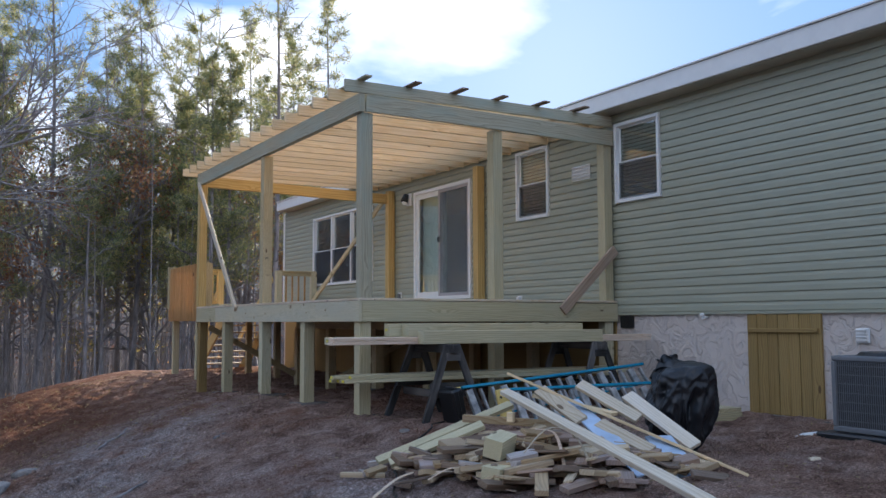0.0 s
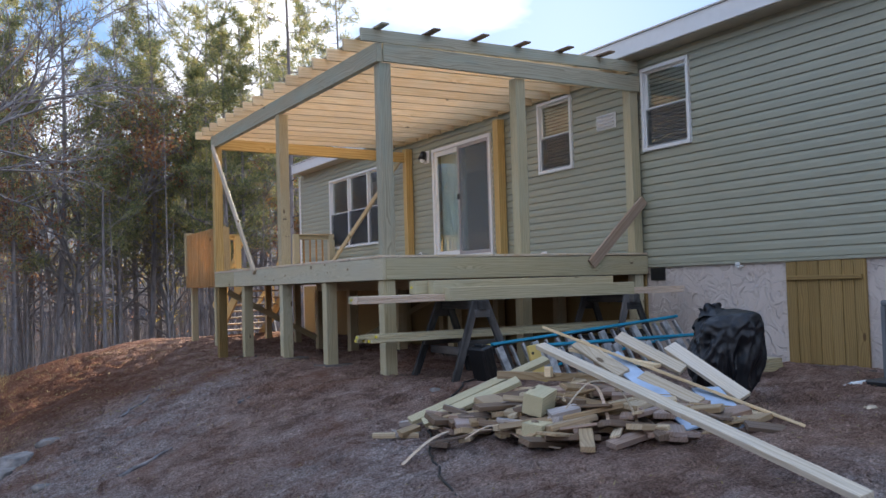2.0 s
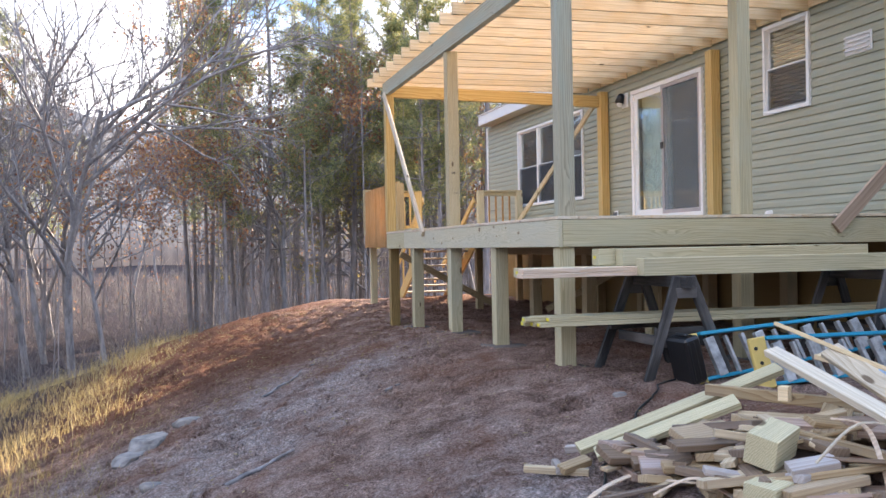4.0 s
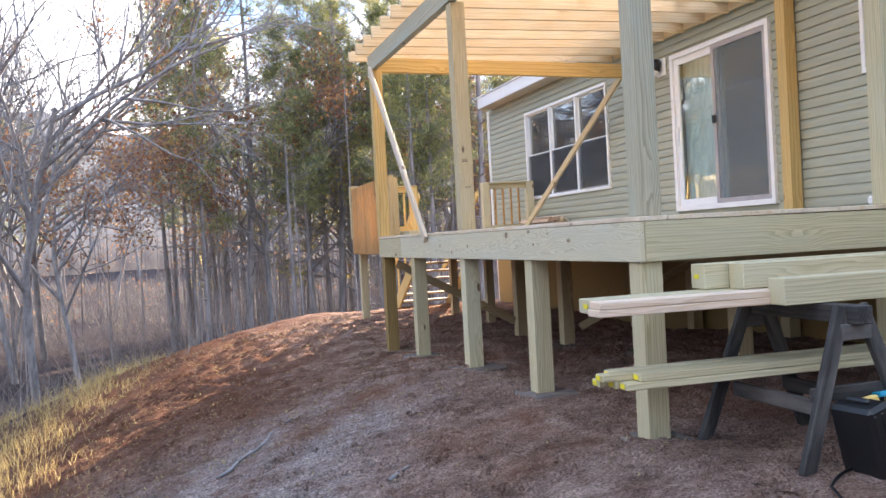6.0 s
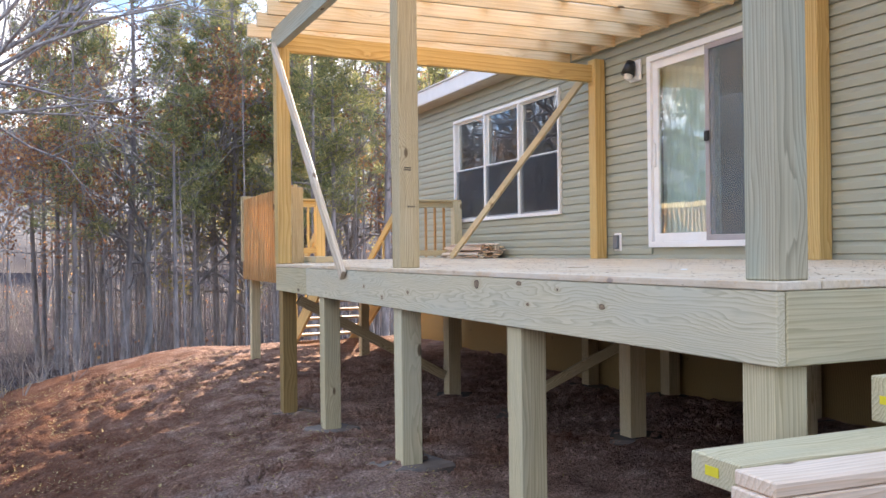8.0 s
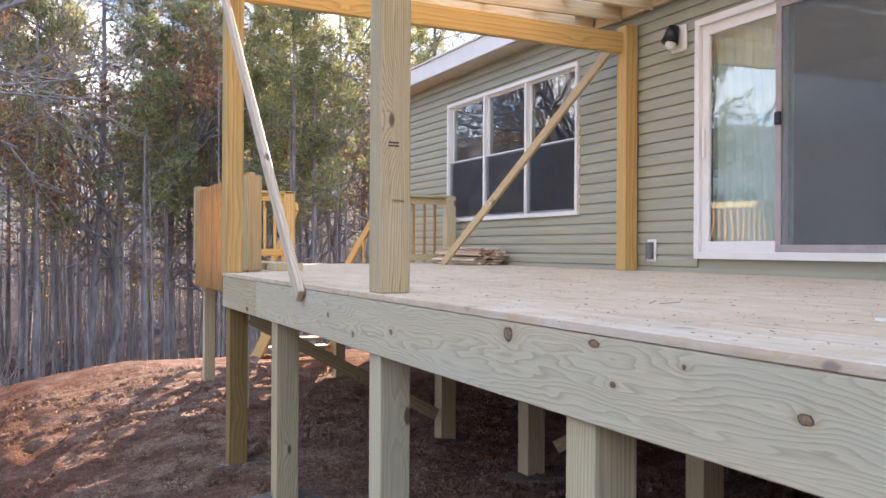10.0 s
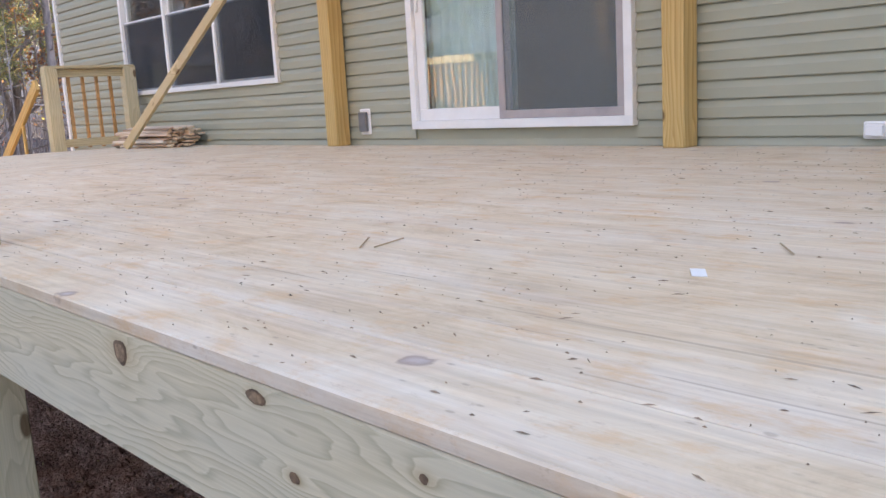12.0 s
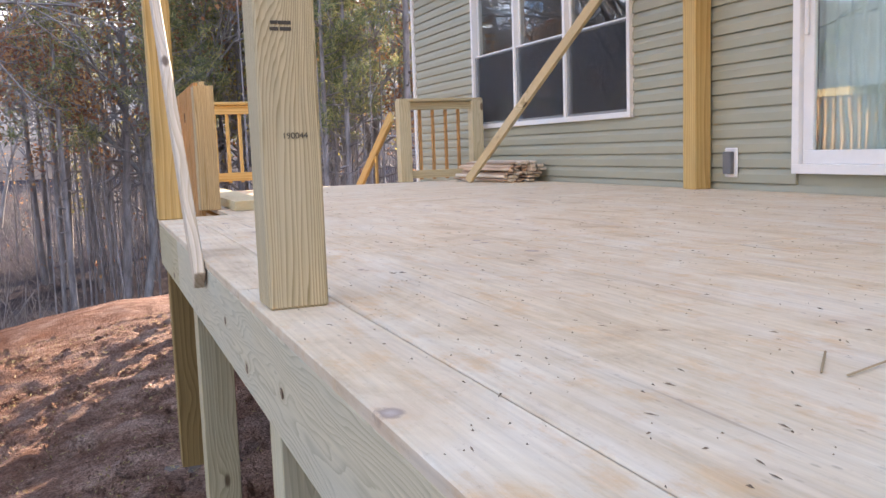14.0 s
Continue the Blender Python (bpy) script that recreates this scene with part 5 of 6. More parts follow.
def heat_pump():
    x0, x1, y0, y1, z0, z1 = 7.16, 7.86, 4.16, 4.92, 0.53, 1.20
    t = thing("air_conditioner", (7.5, 4.5, 0.44), "grey louvred outdoor air conditioner on a black pad", "air conditioner")
    slab("pad", x0 - 0.12, x1 + 0.1, y0 - 0.1, y1 + 0.1, 0.42, 0.525, BLACK, t, "black plastic pad", bevel=0.015)
    slab("coil", x0 + 0.03, x1 - 0.03, y0 + 0.03, y1 - 0.03, z0 + 0.01, z1 - 0.05, plain("dark_coil", (0.035, 0.037, 0.042), 0.6), t, bevel=0)
    slab("top_cover", x0, x1, y0, y1, z1 - 0.05, z1, GREYMETAL, t, bevel=0.012)
    slab("base_pan", x0, x1, y0, y1, z0, z0 + 0.05, GREYMETAL, t, bevel=0.008)
    for x, y in ((x0, y0), (x0, y1 - 0.04), (x1 - 0.04, y0), (x1 - 0.04, y1 - 0.04)):
        slab("corner_post", x, x + 0.04, y, y + 0.04, z0 + 0.05, z1 - 0.05, GREYMETAL, t, lie='z', bevel=0.006)
    n = 34
    for k in range(n):
        y = y0 + 0.05 + (y1 - y0 - 0.1) * k / (n - 1)
        slab("guard_bar", x0 + 0.006, x0 + 0.012, y - 0.003, y + 0.003, z0 + 0.05, z1 - 0.05, GREYMETAL, t, lie='z', bevel=0)
    for k in range(7):
        z = z0 + 0.1 + 0.08 * k
        slab("guard_rail", x0 + 0.0, x0 + 0.006, y0 + 0.04, y1 - 0.04, z, z + 0.007, GREYMETAL, t, lie='y', bevel=0)
        slab("guard_rail", x0 + 0.04, x1 - 0.04, y0, y0 + 0.006, z, z + 0.007, GREYMETAL, t, lie='x', bevel=0)
    bm = bmesh.new()
    bmesh.ops.create_cone(bm, cap_ends=True, segments=28, radius1=0.30, radius2=0.27, depth=0.03)
    part("fan_guard", bm, BLACK, t, "black round fan guard", Matrix.Translation(((x0 + x1) / 2, (y0 + y1) / 2, z1 + 0.017)))


heat_pump()


def drain_pipe():
    t = thing("drain_pipe", (6.95, 5.1, 0.46), "short white plastic drain pipe on the clay", "pipe")
    for a, b in (((7.14, 5.02, 0.50), (6.93, 5.06, 0.49)), ((6.93, 5.06, 0.49), (6.84, 5.13, 0.44))):
        m, ln = along(a, b)
        bm = bmesh.new()
        bmesh.ops.create_cone(bm, cap_ends=True, segments=16, radius1=0.022, radius2=0.022, depth=ln, matrix=pose(0, 0, 0, 0, 90, 0))
        smooth(part("pipe", bm, WHITE, t, "", m))


drain_pipe()
stack = thing("lumber_stack", (7.4, 6.5, 0.47), "short greenish treated panels stacked by the hatch", "lumber")
for k in range(3):
    slab("panel", 7.2 + 0.02 * k, 7.62 + 0.015 * k, 6.30 + 0.02 * k, 6.72, 0.47 + 0.042 * k, 0.51 + 0.042 * k, WOOD_GREEN, stack, bevel=0.003)


def stone(x, y, sx, sy, sz, turn, seed, label="flat grey field stone half sunk in the clay", mat=None):
    bm = bmesh.new()
    bmesh.ops.create_icosphere(bm, subdivisions=3, radius=1.0)
    for vert in bm.verts:
        n = 1 + 0.25 * noise.noise(vert.co * 1.4 + Vector((seed, 0, 0))) + 0.10 * noise.noise(vert.co * 4 + Vector((0, seed, 0)))
        vert.co = Vector((vert.co.x * sx * n, vert.co.y * sy * n, min(vert.co.z * n, 0.65) * sz))
    tagged(part("stone", bm, mat or STONE, None, "", Matrix.Translation((x, y, ground_z(x, y) + sz * 0.15)) @ pose(0, 0, 0, 0, 0, turn)), label, "stone", "stones in the yard")


stone(0.88, 10.45, 0.30, 0.16, 0.11, 65, 2)
stone(0.72, 10.10, 0.24, 0.12, 0.08, 60, 5)
stone(1.22, 10.85, 0.15, 0.09, 0.07, 20, 8)
stone(1.45, 10.38, 0.12, 0.10, 0.09, 40, 11, "reddish clay lump in the yard", CLAY)
stone(4.1, 7.3, 0.05, 0.04, 0.04, 0, 14)
stone(5.9, 4.2, 0.06, 0.04, 0.03, 0, 17, "pale pebble on the clay", WOOD_PALE)
stone(0.95, 8.7, 0.09, 0.08, 0.06, 10, 21)


def branch(a, b, r, label):
    a, b = Vector(a), Vector(b)
    pts = []
    for k in range(9):
        p = a.lerp(b, k / 8)
        p.x += 0.03 * math.sin(k * 1.7)
        p.z = ground_z(p.x, p.y) + r * 0.8
        pts.append(p)
    v, f = [], []
    tube_into(v, f, pts, [r * (1 - 0.5 * k / 8) for k in range(9)], 6)
    tagged(smooth(part("stick", (v, [], f), PINE_BARK)), label, "stick", "sticks in the yard")


branch((1.45, 7.93, 0), (1.93, 8.25, 0), 0.022, "dead brown stick on the clay")
branch((1.95, 10.9, 0), (2.6, 11.9, 0), 0.016, "thin dead stick on the clay")
branch((2.9, 9.4, 0), (3.05, 9.55, 0), 0.016, "thin dead stick on the clay")


def clods():
    """Crumbs of clay, chips and dead leaves over the yard."""
    r = random.Random(3)
    v, f, lv, lf = [], [], [], []
    n = 0
    while n < 36000:
        y = r.uniform(1.2, 18)
        x = r.uniform(-1.2, 7.8)
        if x < 0.2 * y - 3:
            continue
        n += 1
        near = 1.0 if y < 12 else 1.5
        s = r.choice((0.006, 0.008, 0.011, 0.016, 0.026)) * near * r.uniform(0.7, 1.2)
        if noise.noise((x * 1.3, y * 1.3, 4.0)) < -0.12 and s > 0.01:
            s *= 0.5
        z = ground_z(x, y) + s * 0.2
        a = r.uniform(0, 6.283)
        c, d = math.cos(a) * s, math.sin(a) * s
        b = len(v)
        h = s * r.uniform(0.5, 1.1)
        v += [(x + c * 1.4, y + d * 1.4, z - s * 0.6), (x - d, y + c, z - s * 0.6), (x - c * 1.2, y - d * 1.2, z - s * 0.6), (x + d * 0.9, y - c * 0.9, z - s * 0.6), (x + c * 0.5, y + d * 0.5, z + h), (x - c * 0.4 + d * 0.3, y - d * 0.4, z + h * 0.8)]
        f += [(b, b + 1, b + 4), (b + 1, b + 5, b + 4), (b + 1, b + 2, b + 5), (b + 2, b + 3, b + 5), (b + 3, b, b + 4), (b + 3, b + 4, b + 5)]
    for _ in range(17000):
        y, x = r.uniform(8.5, 20), r.uniform(-1.0, 7.0)
        if noise.noise((x * 1.1, y * 1.1, 8.0)) < -0.05:
            continue
        s = r.choice((0.012, 0.016, 0.022, 0.035, 0.05)) * r.uniform(0.6, 1.2)
        z = ground_z(x, y) + s * 0.15
        a = r.uniform(0, 6.283)
        c, d = math.cos(a) * s, math.sin(a) * s
        b = len(v)
        h = s * r.uniform(0.3, 0.8)
        v += [(x + c * 1.4, y + d * 1.4, z - s * 0.6), (x - d, y + c, z - s * 0.6), (x - c * 1.2, y - d * 1.2, z - s * 0.6), (x + d * 0.9, y - c * 0.9, z - s * 0.6), (x + c * 0.5, y + d * 0.5, z + h), (x - c * 0.4 + d * 0.3, y - d * 0.4, z + h * 0.8)]
        f += [(b, b + 1, b + 4), (b + 1, b + 5, b + 4), (b + 1, b + 2, b + 5), (b + 2, b + 3, b + 5), (b + 3, b, b + 4), (b + 3, b + 4, b + 5)]
    tagged(part("clay_clods", (v, [], f), CLAY), "loose clods and crumbs of red clay", "clods", kind="stuff")
    for k in range(13000):
        y, x = (r.uniform(1.5, 18), r.uniform(-1.0, 7.8)) if k % 3 == 0 else (r.uniform(11, 20), r.uniform(0.5, 4.6))
        if x < 0.2 * y - 3:
            continue
        u = Vector((r.gauss(0, 1), r.gauss(0, 1), r.gauss(0, 0.25))).normalized() * r.uniform(0.008, 0.030)
        w = u.cross(Vector((r.gauss(0, 0.3), r.gauss(0, 0.3), 1))).normalized() * r.uniform(0.0015, 0.007)
        quad_into(lv, lf, Vector((x, y, ground_z(x, y) + 0.018)), u, w)
    tagged(part("leaf_litter", (lv, [], lf), DRYGRASS), "scattered straw, chips and dead leaves", "litter", kind="stuff")


def quad_into(verts, faces, c, u, v):
    b = len(verts)
    verts += [tuple(c - u), tuple(c + v), tuple(c + u), tuple(c - v)]
    faces.append((b, b + 1, b + 2, b + 3))


clods()


def deck_litter():
    """Bark crumbs, splinters and specks left on the deck sheets."""
    r = random.Random(8)
    v, f = [], []
    for _ in range(4200):
        x, y = r.uniform(4.3, 8.0), r.uniform(8.8, 18.5)
        ln, w = r.choice((0.0015, 0.002, 0.003, 0.005, 0.011)) * r.uniform(0.7, 1.3), r.uniform(0.0008, 0.002)
        a = r.gauss(1.57, 0.5)
        c, s = math.cos(a), math.sin(a)
        b = len(v)
        z = DZ + 0.001
        v += [(x - c * ln, y - s * ln, z), (x + s * w, y - c * w, z), (x + c * ln, y + s * ln, z), (x - s * w, y + c * w, z), (x, y, z + r.uniform(0.001, 0.003))]
        f += [(b, b + 1, b + 4), (b + 1, b + 2, b + 4), (b + 2, b + 3, b + 4), (b + 3, b, b + 4)]
    tagged(part("deck_crumbs", (v, [], f), plain("crumbs", (0.21, 0.145, 0.095), 0.9, 0, 0.6, 3)), "specks of bark and splinters on the deck", "litter", kind="stuff")


deck_litter()
tagged(part("paper_scrap", box(0.05, 0.028, 0.0015, 0), WHITE, None, "", Matrix.Translation((5.108, 10.118, DZ + 0.003)) @ pose(0, 0, 0, 3, -4, 35)), "small white paper scrap on the deck", "paper")
for a, b in (((4.95, 10.93), (5.05, 11.02)), ((4.97, 10.90), (5.09, 10.93)), ((5.35, 10.05), (5.44, 10.12))):
    tagged(board("splinter", (*a, DZ + 0.004), (*b, DZ + 0.006), 0.004, 0.003, SCRAP_A, bevel=0.001), "thin wood splinter lying on the deck", "splinter", "splinters on the deck")


def stamp(text, x, y, z, size):
    cu = bpy.data.curves.new("stamp", 'FONT')
    cu.body, cu.size, cu.align_x, cu.extrude = text, size, 'CENTER', 0.0004
    cu.materials.append(INK)
    ob = new("grade_stamp", cu)
    ob.matrix_basis = Matrix.Translation((x, y, z)) @ pose(0, 0, 0, 90, 0, 0)
    return put(ob, post_mid)


post_mid = next(o for o in cover.children if o.name.startswith("post") and abs(o.matrix_basis.translation.y - 12.005) < 0.02 and o.matrix_basis.translation.x < 5)
stamp("190044", 4.385, 11.934, 2.175, 0.020)
for k, (dx, dz, w) in enumerate(((-0.012, 0.0, 0.016), (0.012, 0.0, 0.03), (-0.012, -0.014, 0.02), (0.014, -0.014, 0.026))):
    part("stamp_bar", box(w, 0.001, 0.008, 0), INK, post_mid, "", Matrix.Translation((4.362 + dx, 11.9343, 2.435 + dz)))

# ---- trees ----
def rand_dir(rng, up=0.0):
    d = Vector((rng.gauss(0, 1), rng.gauss(0, 1), rng.gauss(0, 1) + up))
    return d.normalized()


def pine_tree(seed, h, start, label):
    """A tall pine: bare tapered trunk, dead stubs, and an airy crown of needle tufts on upswept limbs."""
    rng = random.Random(seed)
    tv, tf, lv, lf = [], [], [], []
    bend = Vector((rng.uniform(-0.4, 0.4), rng.uniform(-0.4, 0.4), 0))
    line = [Vector((0, 0, h * s)) + bend * math.sin(s * 3.0) for s in np.linspace(0, 1, 11)]
    r0 = 0.0055 * h + 0.03
    tube_into(tv, tf, line, [r0 * (1 - 0.93 * s) for s in np.linspace(0, 1, 11)], 7)

    def at(s):
        i = min(int(s * 10), 9)
        return line[i].lerp(line[i + 1], s * 10 - i)
    for k in range(52):
        s = (start - 0.16) + (1.15 - start) * (k / 52) ** 0.9
        dead = s < start
        a = rng.uniform(0, 6.283)
        ln = h * (0.105 * (1 - max(0.0, (s - start) / (1 - start)) ** 1.6) + 0.03) * rng.uniform(0.5, 1.2) * (0.6 if dead else 1.0)
        p = at(s)
        out = Vector((math.cos(a), math.sin(a), rng.uniform(-0.05, 0.45))).normalized()
        mid = p + out * ln * 0.55 + Vector((0, 0, -0.03 * ln))
        tip = p + out * ln + Vector((0, 0, 0.12 * ln))
        tube_into(tv, tf, [p, mid, tip], [r0 * 0.34 * (1.1 - s), r0 * 0.2 * (1.1 - s), 0.006], 4)
        if dead:
            continue
        for j in range(7):
            q = (mid.lerp(tip, rng.uniform(-0.7, 1.05))) + rand_dir(rng) * ln * 0.17
            tube_into(tv, tf, [mid.lerp(tip, rng.uniform(-0.3, 0.6)), q], [0.012, 0.004], 3)
            for _ in range(20):
                d = rand_dir(rng, 0.5)
                w = d.cross(rand_dir(rng)).normalized() * rng.uniform(0.009, 0.020)
                quad_into(lv, lf, q + d * 0.14 + rand_dir(rng) * 0.11, d * rng.uniform(0.09, 0.20), w)
    t = thing("pine_tree", (0, 0, 0), label, "tree", "woodland trees")
    smooth(part("trunk", (tv, [], tf), PINE_BARK, t))
    part("crown", (lv, [], lf), NEEDLES, t)
    return t


def broad_tree(seed, h, leaves, mat, label, spread=0.5, name="bare_tree", bark=None):
    """A broadleaf in late autumn: forking limbs down to twigs, with what leaves it has kept."""
    rng = random.Random(seed)
    tv, tf, bv, bf, lv, lf = [], [], [], [], [], []
    tips = []

    def grow(p, d, ln, r, level):
        n = 4 if level < 2 else 3
        pts, q, dd = [p], p, d
        for _ in range(n):
            dd = (dd + rand_dir(rng, 0.25) * 0.20).normalized()
            q = q + dd * ln / n
            pts.append(q)
        tube_into(*((bv, bf) if level else (tv, tf)), pts, [r * (1 - 0.55 * i / n) for i in range(n + 1)], 6 if level == 0 else 4 if level < 3 else 3)
        if level == 4:
            tips.extend(pts[1:])
            return
        kids = (8, 5, 4, 5)[level]
        for k in range(kids):
            s = rng.uniform(0.35, 1.0) if level else 0.4 + 0.6 * (k + 0.5) / kids
            i = min(int(s * n), n - 1)
            b = pts[i].lerp(pts[i + 1], s * n - i)
            side = rand_dir(rng, 0.15)
            side = (side - dd * side.dot(dd)).normalized()
            grow(b, (dd * 0.75 + side * (spread + 0.25 * rng.random())).normalized(), ln * rng.uniform(0.45, 0.68), r * 0.52, level + 1)
    grow(Vector((0, 0, 0)), Vector((0, 0, 1)), h * 0.62, 0.0085 * h + 0.02, 0)
    t = thing(name, (0, 0, 0), label, "tree", "woodland trees")
    smooth(part("trunk", (tv, [], tf), bark or GREY_BARK, t))
    smooth(part("branchwork", (bv, [], bf), bark or GREY_BARK, t))
    if leaves:
        tips = [p for p in tips if p.z > 0.32 * h]
        for _ in range(leaves):
            c = rng.choice(tips) + rand_dir(rng) * 0.22
            d = rand_dir(rng)
            w = d.cross(rand_dir(rng)).normalized()
            sz = rng.uniform(0.04, 0.085)
            quad_into(lv, lf, c, d * sz, w * sz * 0.6)
        part("crown", (lv, [], lf), mat, t)
    return t


PINES = [pine_tree(11 + k, 13.0 + 1.6 * k, (0.46, 0.36, 0.52, 0.42, 0.33)[k], "tall pine with a bare trunk and a high green crown") for k in range(5)]
BARE = [broad_tree(31 + k, 12.0 + 2.0 * k, 0, None, "leafless grey hardwood in the autumn wood") for k in range(3)]
RUSTY = [broad_tree(51 + k, 10.0 + 2.0 * k, (6000, 9000)[k], RUST, "hardwood still holding rust-coloured autumn leaves", 0.6, "autumn_tree") for k in range(2)]
OLIVES = [broad_tree(71 + k, 9.0 + 2.0 * k, 2600, OLIVE, "hardwood with thin yellow-green autumn leaves", 0.5, "autumn_tree") for k in range(2)]
used = set()


def plant(t, x, y, turn, size=1.0):
    m = Matrix.Translation((x, y, ground_z(x, y) - 0.15)) @ Matrix.Rotation(turn, 4, 'Z')
    if t.name in used:
        c = copy_thing(t, m)
        c.scale = (size, size, size)
        return c
    used.add(t.name)
    t.matrix_basis = m
    t.scale = (size, size, size)
    return t


def polar(az, d):
    return 2.0 + d * math.sin(radians(az)), 6.0 + d * math.cos(radians(az))


# the large ones that stand out
plant(RUSTY[1], *polar(5.0, 40), 0.4, 1.4)
plant(BARE[2], *polar(-9.4, 27), 1.0, 1.0)
plant(RUSTY[0], *polar(-6.6, 36), 2.0, 1.25)
plant(BARE[0], *polar(-11.5, 37), 4.0, 1.35)
plant(BARE[1], *polar(-10.2, 41), 2.1, 1.25)
plant(BARE[1], *polar(19.6, 52), 2.2, 1.8)
plant(OLIVES[1], *polar(9.0, 44), 2.6, 1.5)
plant(OLIVES[0], *polar(12.5, 46), 1.2, 1.5)
plant(PINES[3], *polar(2.4, 47), 0.3, 1.3)
plant(PINES[4], *polar(8.0, 46), 1.3, 1.22)
plant(PINES[2], *polar(14.0, 48), 2.1, 1.22)
plant(PINES[0], *polar(0.4, 48), 2.9, 1.55)
plant(PINES[1], *polar(11.0, 50), 4.0, 1.35)
rng = random.Random(77)
count = 0
while count < 44:
    az, d = rng.uniform(-34, 26), 36 + 20 * rng.random()
    if az < -13 and rng.random() < 0.75:
        continue
    if -11 < az < -1 and d < 64 and rng.random() < 0.92:
        continue
    x, y = polar(az, d)
    side, ahead = (x - 0.5) * 0.788 - (y - 13) * 0.616, (x - 0.5) * 0.616 + (y - 13) * 0.788
    if side > -4.0 and ahead < 50:
        continue
    kind = rng.random()
    t = rng.choice(PINES if kind < 0.87 else BARE if kind < 0.90 else OLIVES if kind < 0.96 else RUSTY)
    plant(t, x, y, rng.uniform(0, 6.28), rng.uniform(1.0, 1.38))
    count += 1
for az, d, s in ((33.5, 56, 1.0), (34.6, 58, 0.9), (32.3, 60, 0.95), (36.8, 60, 0.85)):
    x, y = polar(az, d)
    plant(PINES[4] if s > 0.9 else BARE[0], x, y, az, s)
for k in range(14):
    az, d = rng.uniform(6, 25), rng.uniform(66, 84)
    x, y = polar(az, d)
    plant(rng.choice(PINES), x, y, rng.uniform(0, 6.28), rng.uniform(1.0, 1.25))
for k in range(5):
    x, y = polar(rng.uniform(-14, -5), rng.uniform(46, 62))
    plant(rng.choice(BARE), x, y, rng.uniform(0, 6.28), rng.uniform(1.1, 1.4))
for k in range(12):
    az, d = rng.uniform(-15, 1), rng.uniform(80, 120)
    x, y = polar(az, d)
    plant(rng.choice(PINES + BARE + RUSTY), x, y, rng.uniform(0, 6.28), rng.uniform(1.1, 1.5))
# the wood down the bank behind the walker
for k in range(24):
    az, d = rng.uniform(-150, -34), rng.uniform(30, 60)
    x, y = polar(az, d)
    plant(rng.choice(PINES + BARE), x, y, rng.uniform(0, 6.28), rng.uniform(0.8, 1.1))


def far_woods():
    """Countless thin upright stems between and behind the trees."""
    r = random.Random(5)
    tv, tf, lv, lf = [], [], [], []
    for k in range(720):
        az, d = (r.uniform(-40, 40), 32 + 45 * r.random()) if k < 420 else (r.uniform(1, 27), 38 + 45 * r.random())
        if -10 < az < -0.5 and d < 58 and r.random() < 0.9:
            continue
        x, y = polar(az, d)
        if (x - 0.5) * 0.788 - (y - 13) * 0.616 > -4.0 and (x - 0.5) * 0.616 + (y - 13) * 0.788 < 34:
            continue
        z = ground_z(x, y)
        hh = r.uniform(4, 15)
        lean = Vector((r.uniform(-0.4, 0.4), r.uniform(-0.4, 0.4), 0))
        p = Vector((x, y, z - 0.2))
        w = r.uniform(0.02, 0.06)
        tube_into(tv, tf, [p, p + Vector((0, 0, hh * 0.5)) + lean * 0.4, p + Vector((0, 0, hh)) + lean], [w, w * 0.65, 0.008], 4)
        for _ in range(7):
            s = r.uniform(0.25, 0.95)
            q = p + Vector((0, 0, hh * s)) + lean * s
            e = q + Vector((r.uniform(-0.9, 0.9), r.uniform(-0.9, 0.9), r.uniform(0.1, 0.8)))
            tube_into(tv, tf, [q, e], [0.016, 0.005], 3)
    ob = part("far_wood_stems", (tv, [], tf), PINE_BARK)
    tagged(ob, "grey thicket of distant tree stems in the hollow", "woodland", kind="stuff")
    for k in range(2200):
        az, d = r.uniform(-40, 42), 40 + 70 * r.random()
        if -10 < az < -0.5 and d < 60:
            continue
        x, y = polar(az, d)
        if (x - 0.5) * 0.788 - (y - 13) * 0.616 > -4.0:
            continue
        c = Vector((x, y, ground_z(x, y) + r.uniform(1.0, 10.0)))
        for _ in range(5):
            u = rand_dir(r) * r.uniform(0.05, 0.12)
            v = u.cross(rand_dir(r)).normalized() * r.uniform(0.03, 0.08)
            quad_into(lv, lf, c + rand_dir(r) * r.uniform(0.1, 0.7), u, v)
    tagged(part("far_foliage", (lv, [], lf), RUST), "scattered russet leaves on saplings in the wood", "woodland", kind="stuff")


far_woods()


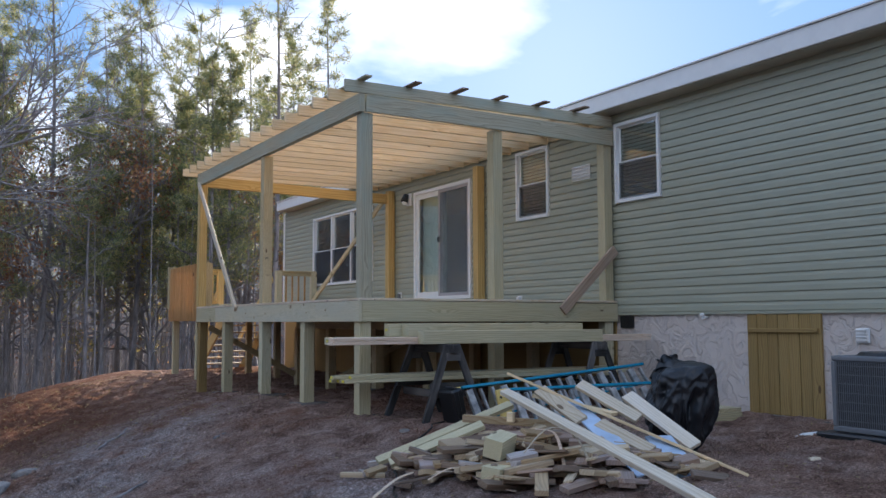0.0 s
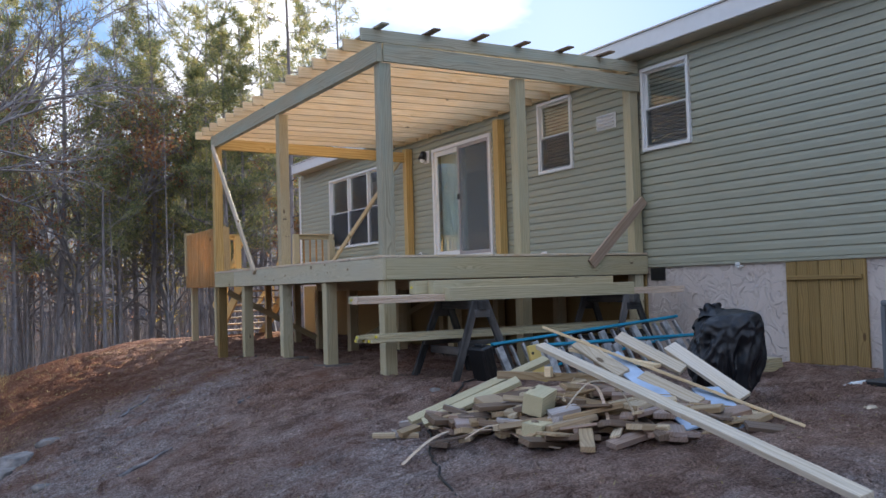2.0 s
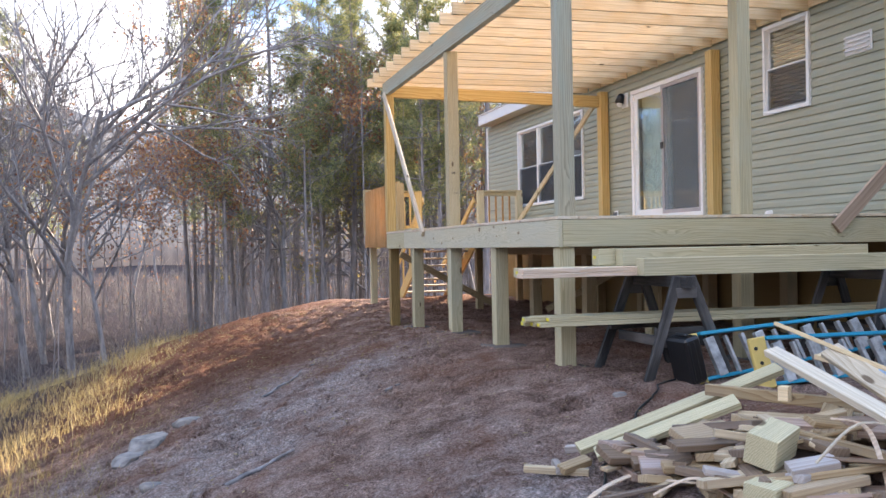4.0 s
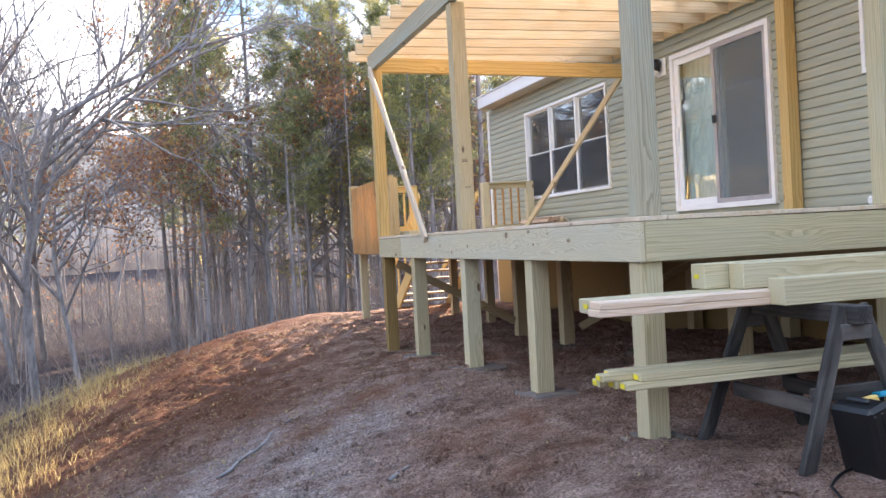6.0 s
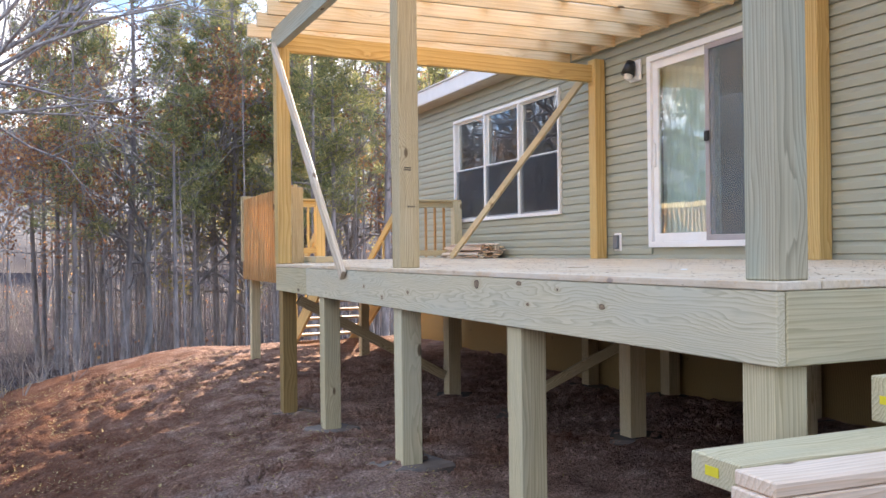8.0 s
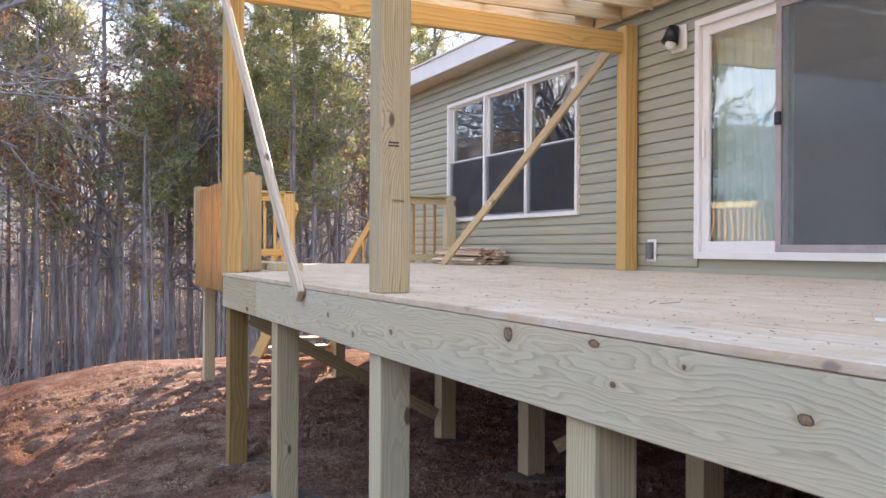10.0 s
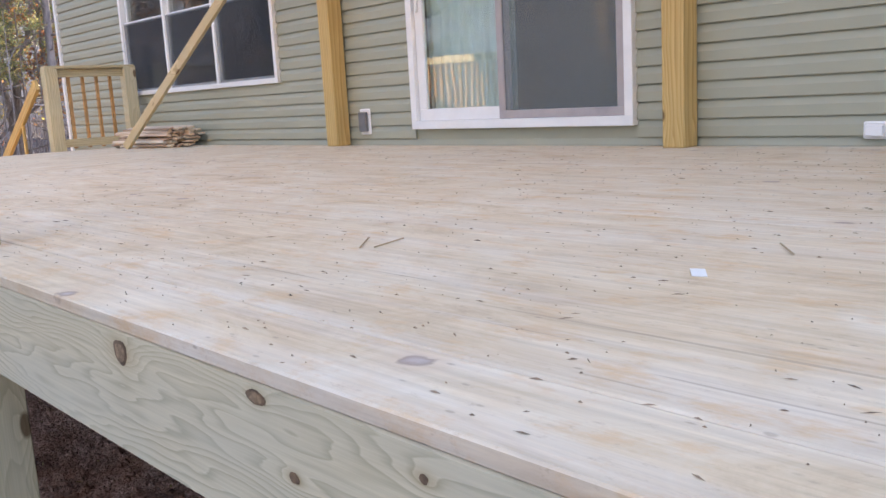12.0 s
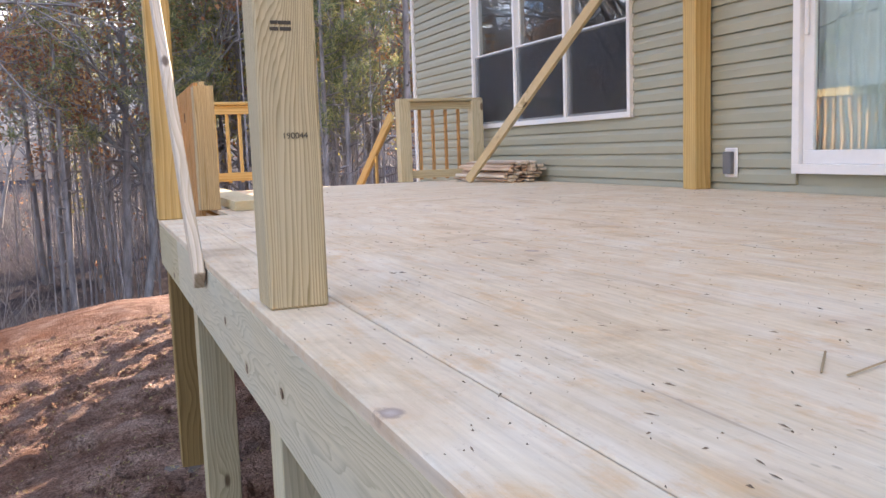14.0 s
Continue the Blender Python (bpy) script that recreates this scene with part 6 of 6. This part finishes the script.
def brush():
    """Low leafless brush at the foot of the bank and on the far floor of the wood."""
    r = random.Random(15)
    tv, tf = [], []
    for _ in range(420):
        az, d = r.uniform(-28, 24), 13 + 22 * r.random()
        x, y = polar(az, d)
        if x > 3.0 or (y < 20 and x > -1.5):
            continue
        z = ground_z(x, y)
        p = Vector((x, y, z - 0.05))
        for _ in range(4):
            e = p + Vector((r.uniform(-0.5, 0.5), r.uniform(-0.5, 0.5), r.uniform(0.3, 1.3)))
            m2 = p.lerp(e, 0.5) + Vector((r.uniform(-0.15, 0.15), r.uniform(-0.15, 0.15), 0))
            tube_into(tv, tf, [p, m2, e], [0.006, 0.005, 0.002], 3)
    for near, far, n, tall, w in ((30, 62, 900, 1.6, 0.010), (62, 150, 2000, 2.6, 0.022)):
        for _ in range(n):
            az, d = r.uniform(-36, 26), near + (far - near) * r.random()
            x, y = polar(az, d)
            if (x > 3.0 or (x - 0.5) * 0.788 - (y - 13) * 0.616 > -4.0) and near < 60:
                continue
            p = Vector((x, y, ground_z(x, y) - 0.05))
            for _ in range(6):
                e = p + Vector((r.uniform(-1.1, 1.1), r.uniform(-1.1, 1.1), r.uniform(0.3, tall)))
                m2 = p.lerp(e, 0.5) + Vector((r.uniform(-0.3, 0.3), r.uniform(-0.3, 0.3), 0.1))
                tube_into(tv, tf, [p, m2, e], [w, w * 0.7, w * 0.3], 3)
    tagged(part("brush", (tv, [], tf), BRUSH_BARK), "tangle of bare brush along the foot of the bank", "brush", kind="stuff")


brush()


def grass():
    """Tall dry grass on the sunny bank."""
    r = random.Random(25)
    v, f = [], []
    n = 0
    while n < 170000:
        x, y = r.uniform(-9, 4.2), r.uniform(5, 24)
        edge = 0.75 - 0.05 * (y - 10) + 0.5 * noise.noise((x * 0.8, y * 0.8, 2.0))
        if y > 12:
            edge += 0.16 * (y - 12)
        thin = step(edge + 0.6, edge - 1.6, x)
        n += 1
        if r.random() > thin * (0.2 + 0.8 * step(-0.3, 0.4, noise.noise((x * 0.5, y * 0.5, 9.0)) + 0.15)) * step(-0.15, 0.35, noise.noise((x * 3.4, y * 3.4, 6.0)) + 0.1):
            continue
        z = ground_z(x, y)
        hh = (r.uniform(0.06, 0.26) + 0.35 * r.random() ** 8) * (0.3 + 0.7 * thin)
        a = r.uniform(0, 6.283)
        d = Vector((math.cos(a), math.sin(a), 0))
        lean = Vector((r.uniform(-0.5, 0.5), r.uniform(-0.5, 0.5), 0)) * hh
        p = Vector((x, y, z - 0.02))
        w = d * r.uniform(0.0015, 0.0035)
        b = len(v)
        v += [tuple(p - w), tuple(p + w), tuple(p + lean * 0.5 + Vector((0, 0, hh * 0.6)) + w * 0.7), tuple(p + lean * 0.5 + Vector((0, 0, hh * 0.6)) - w * 0.7), tuple(p + lean * 1.6 + Vector((0, 0, hh)))]
        f += [(b, b + 1, b + 2, b + 3), (b + 3, b + 2, b + 4)]
    tagged(part("dry_grass", (v, [], f), DRYGRASS), "tall dry straw-coloured grass on the bank", "grass", kind="stuff")


grass()
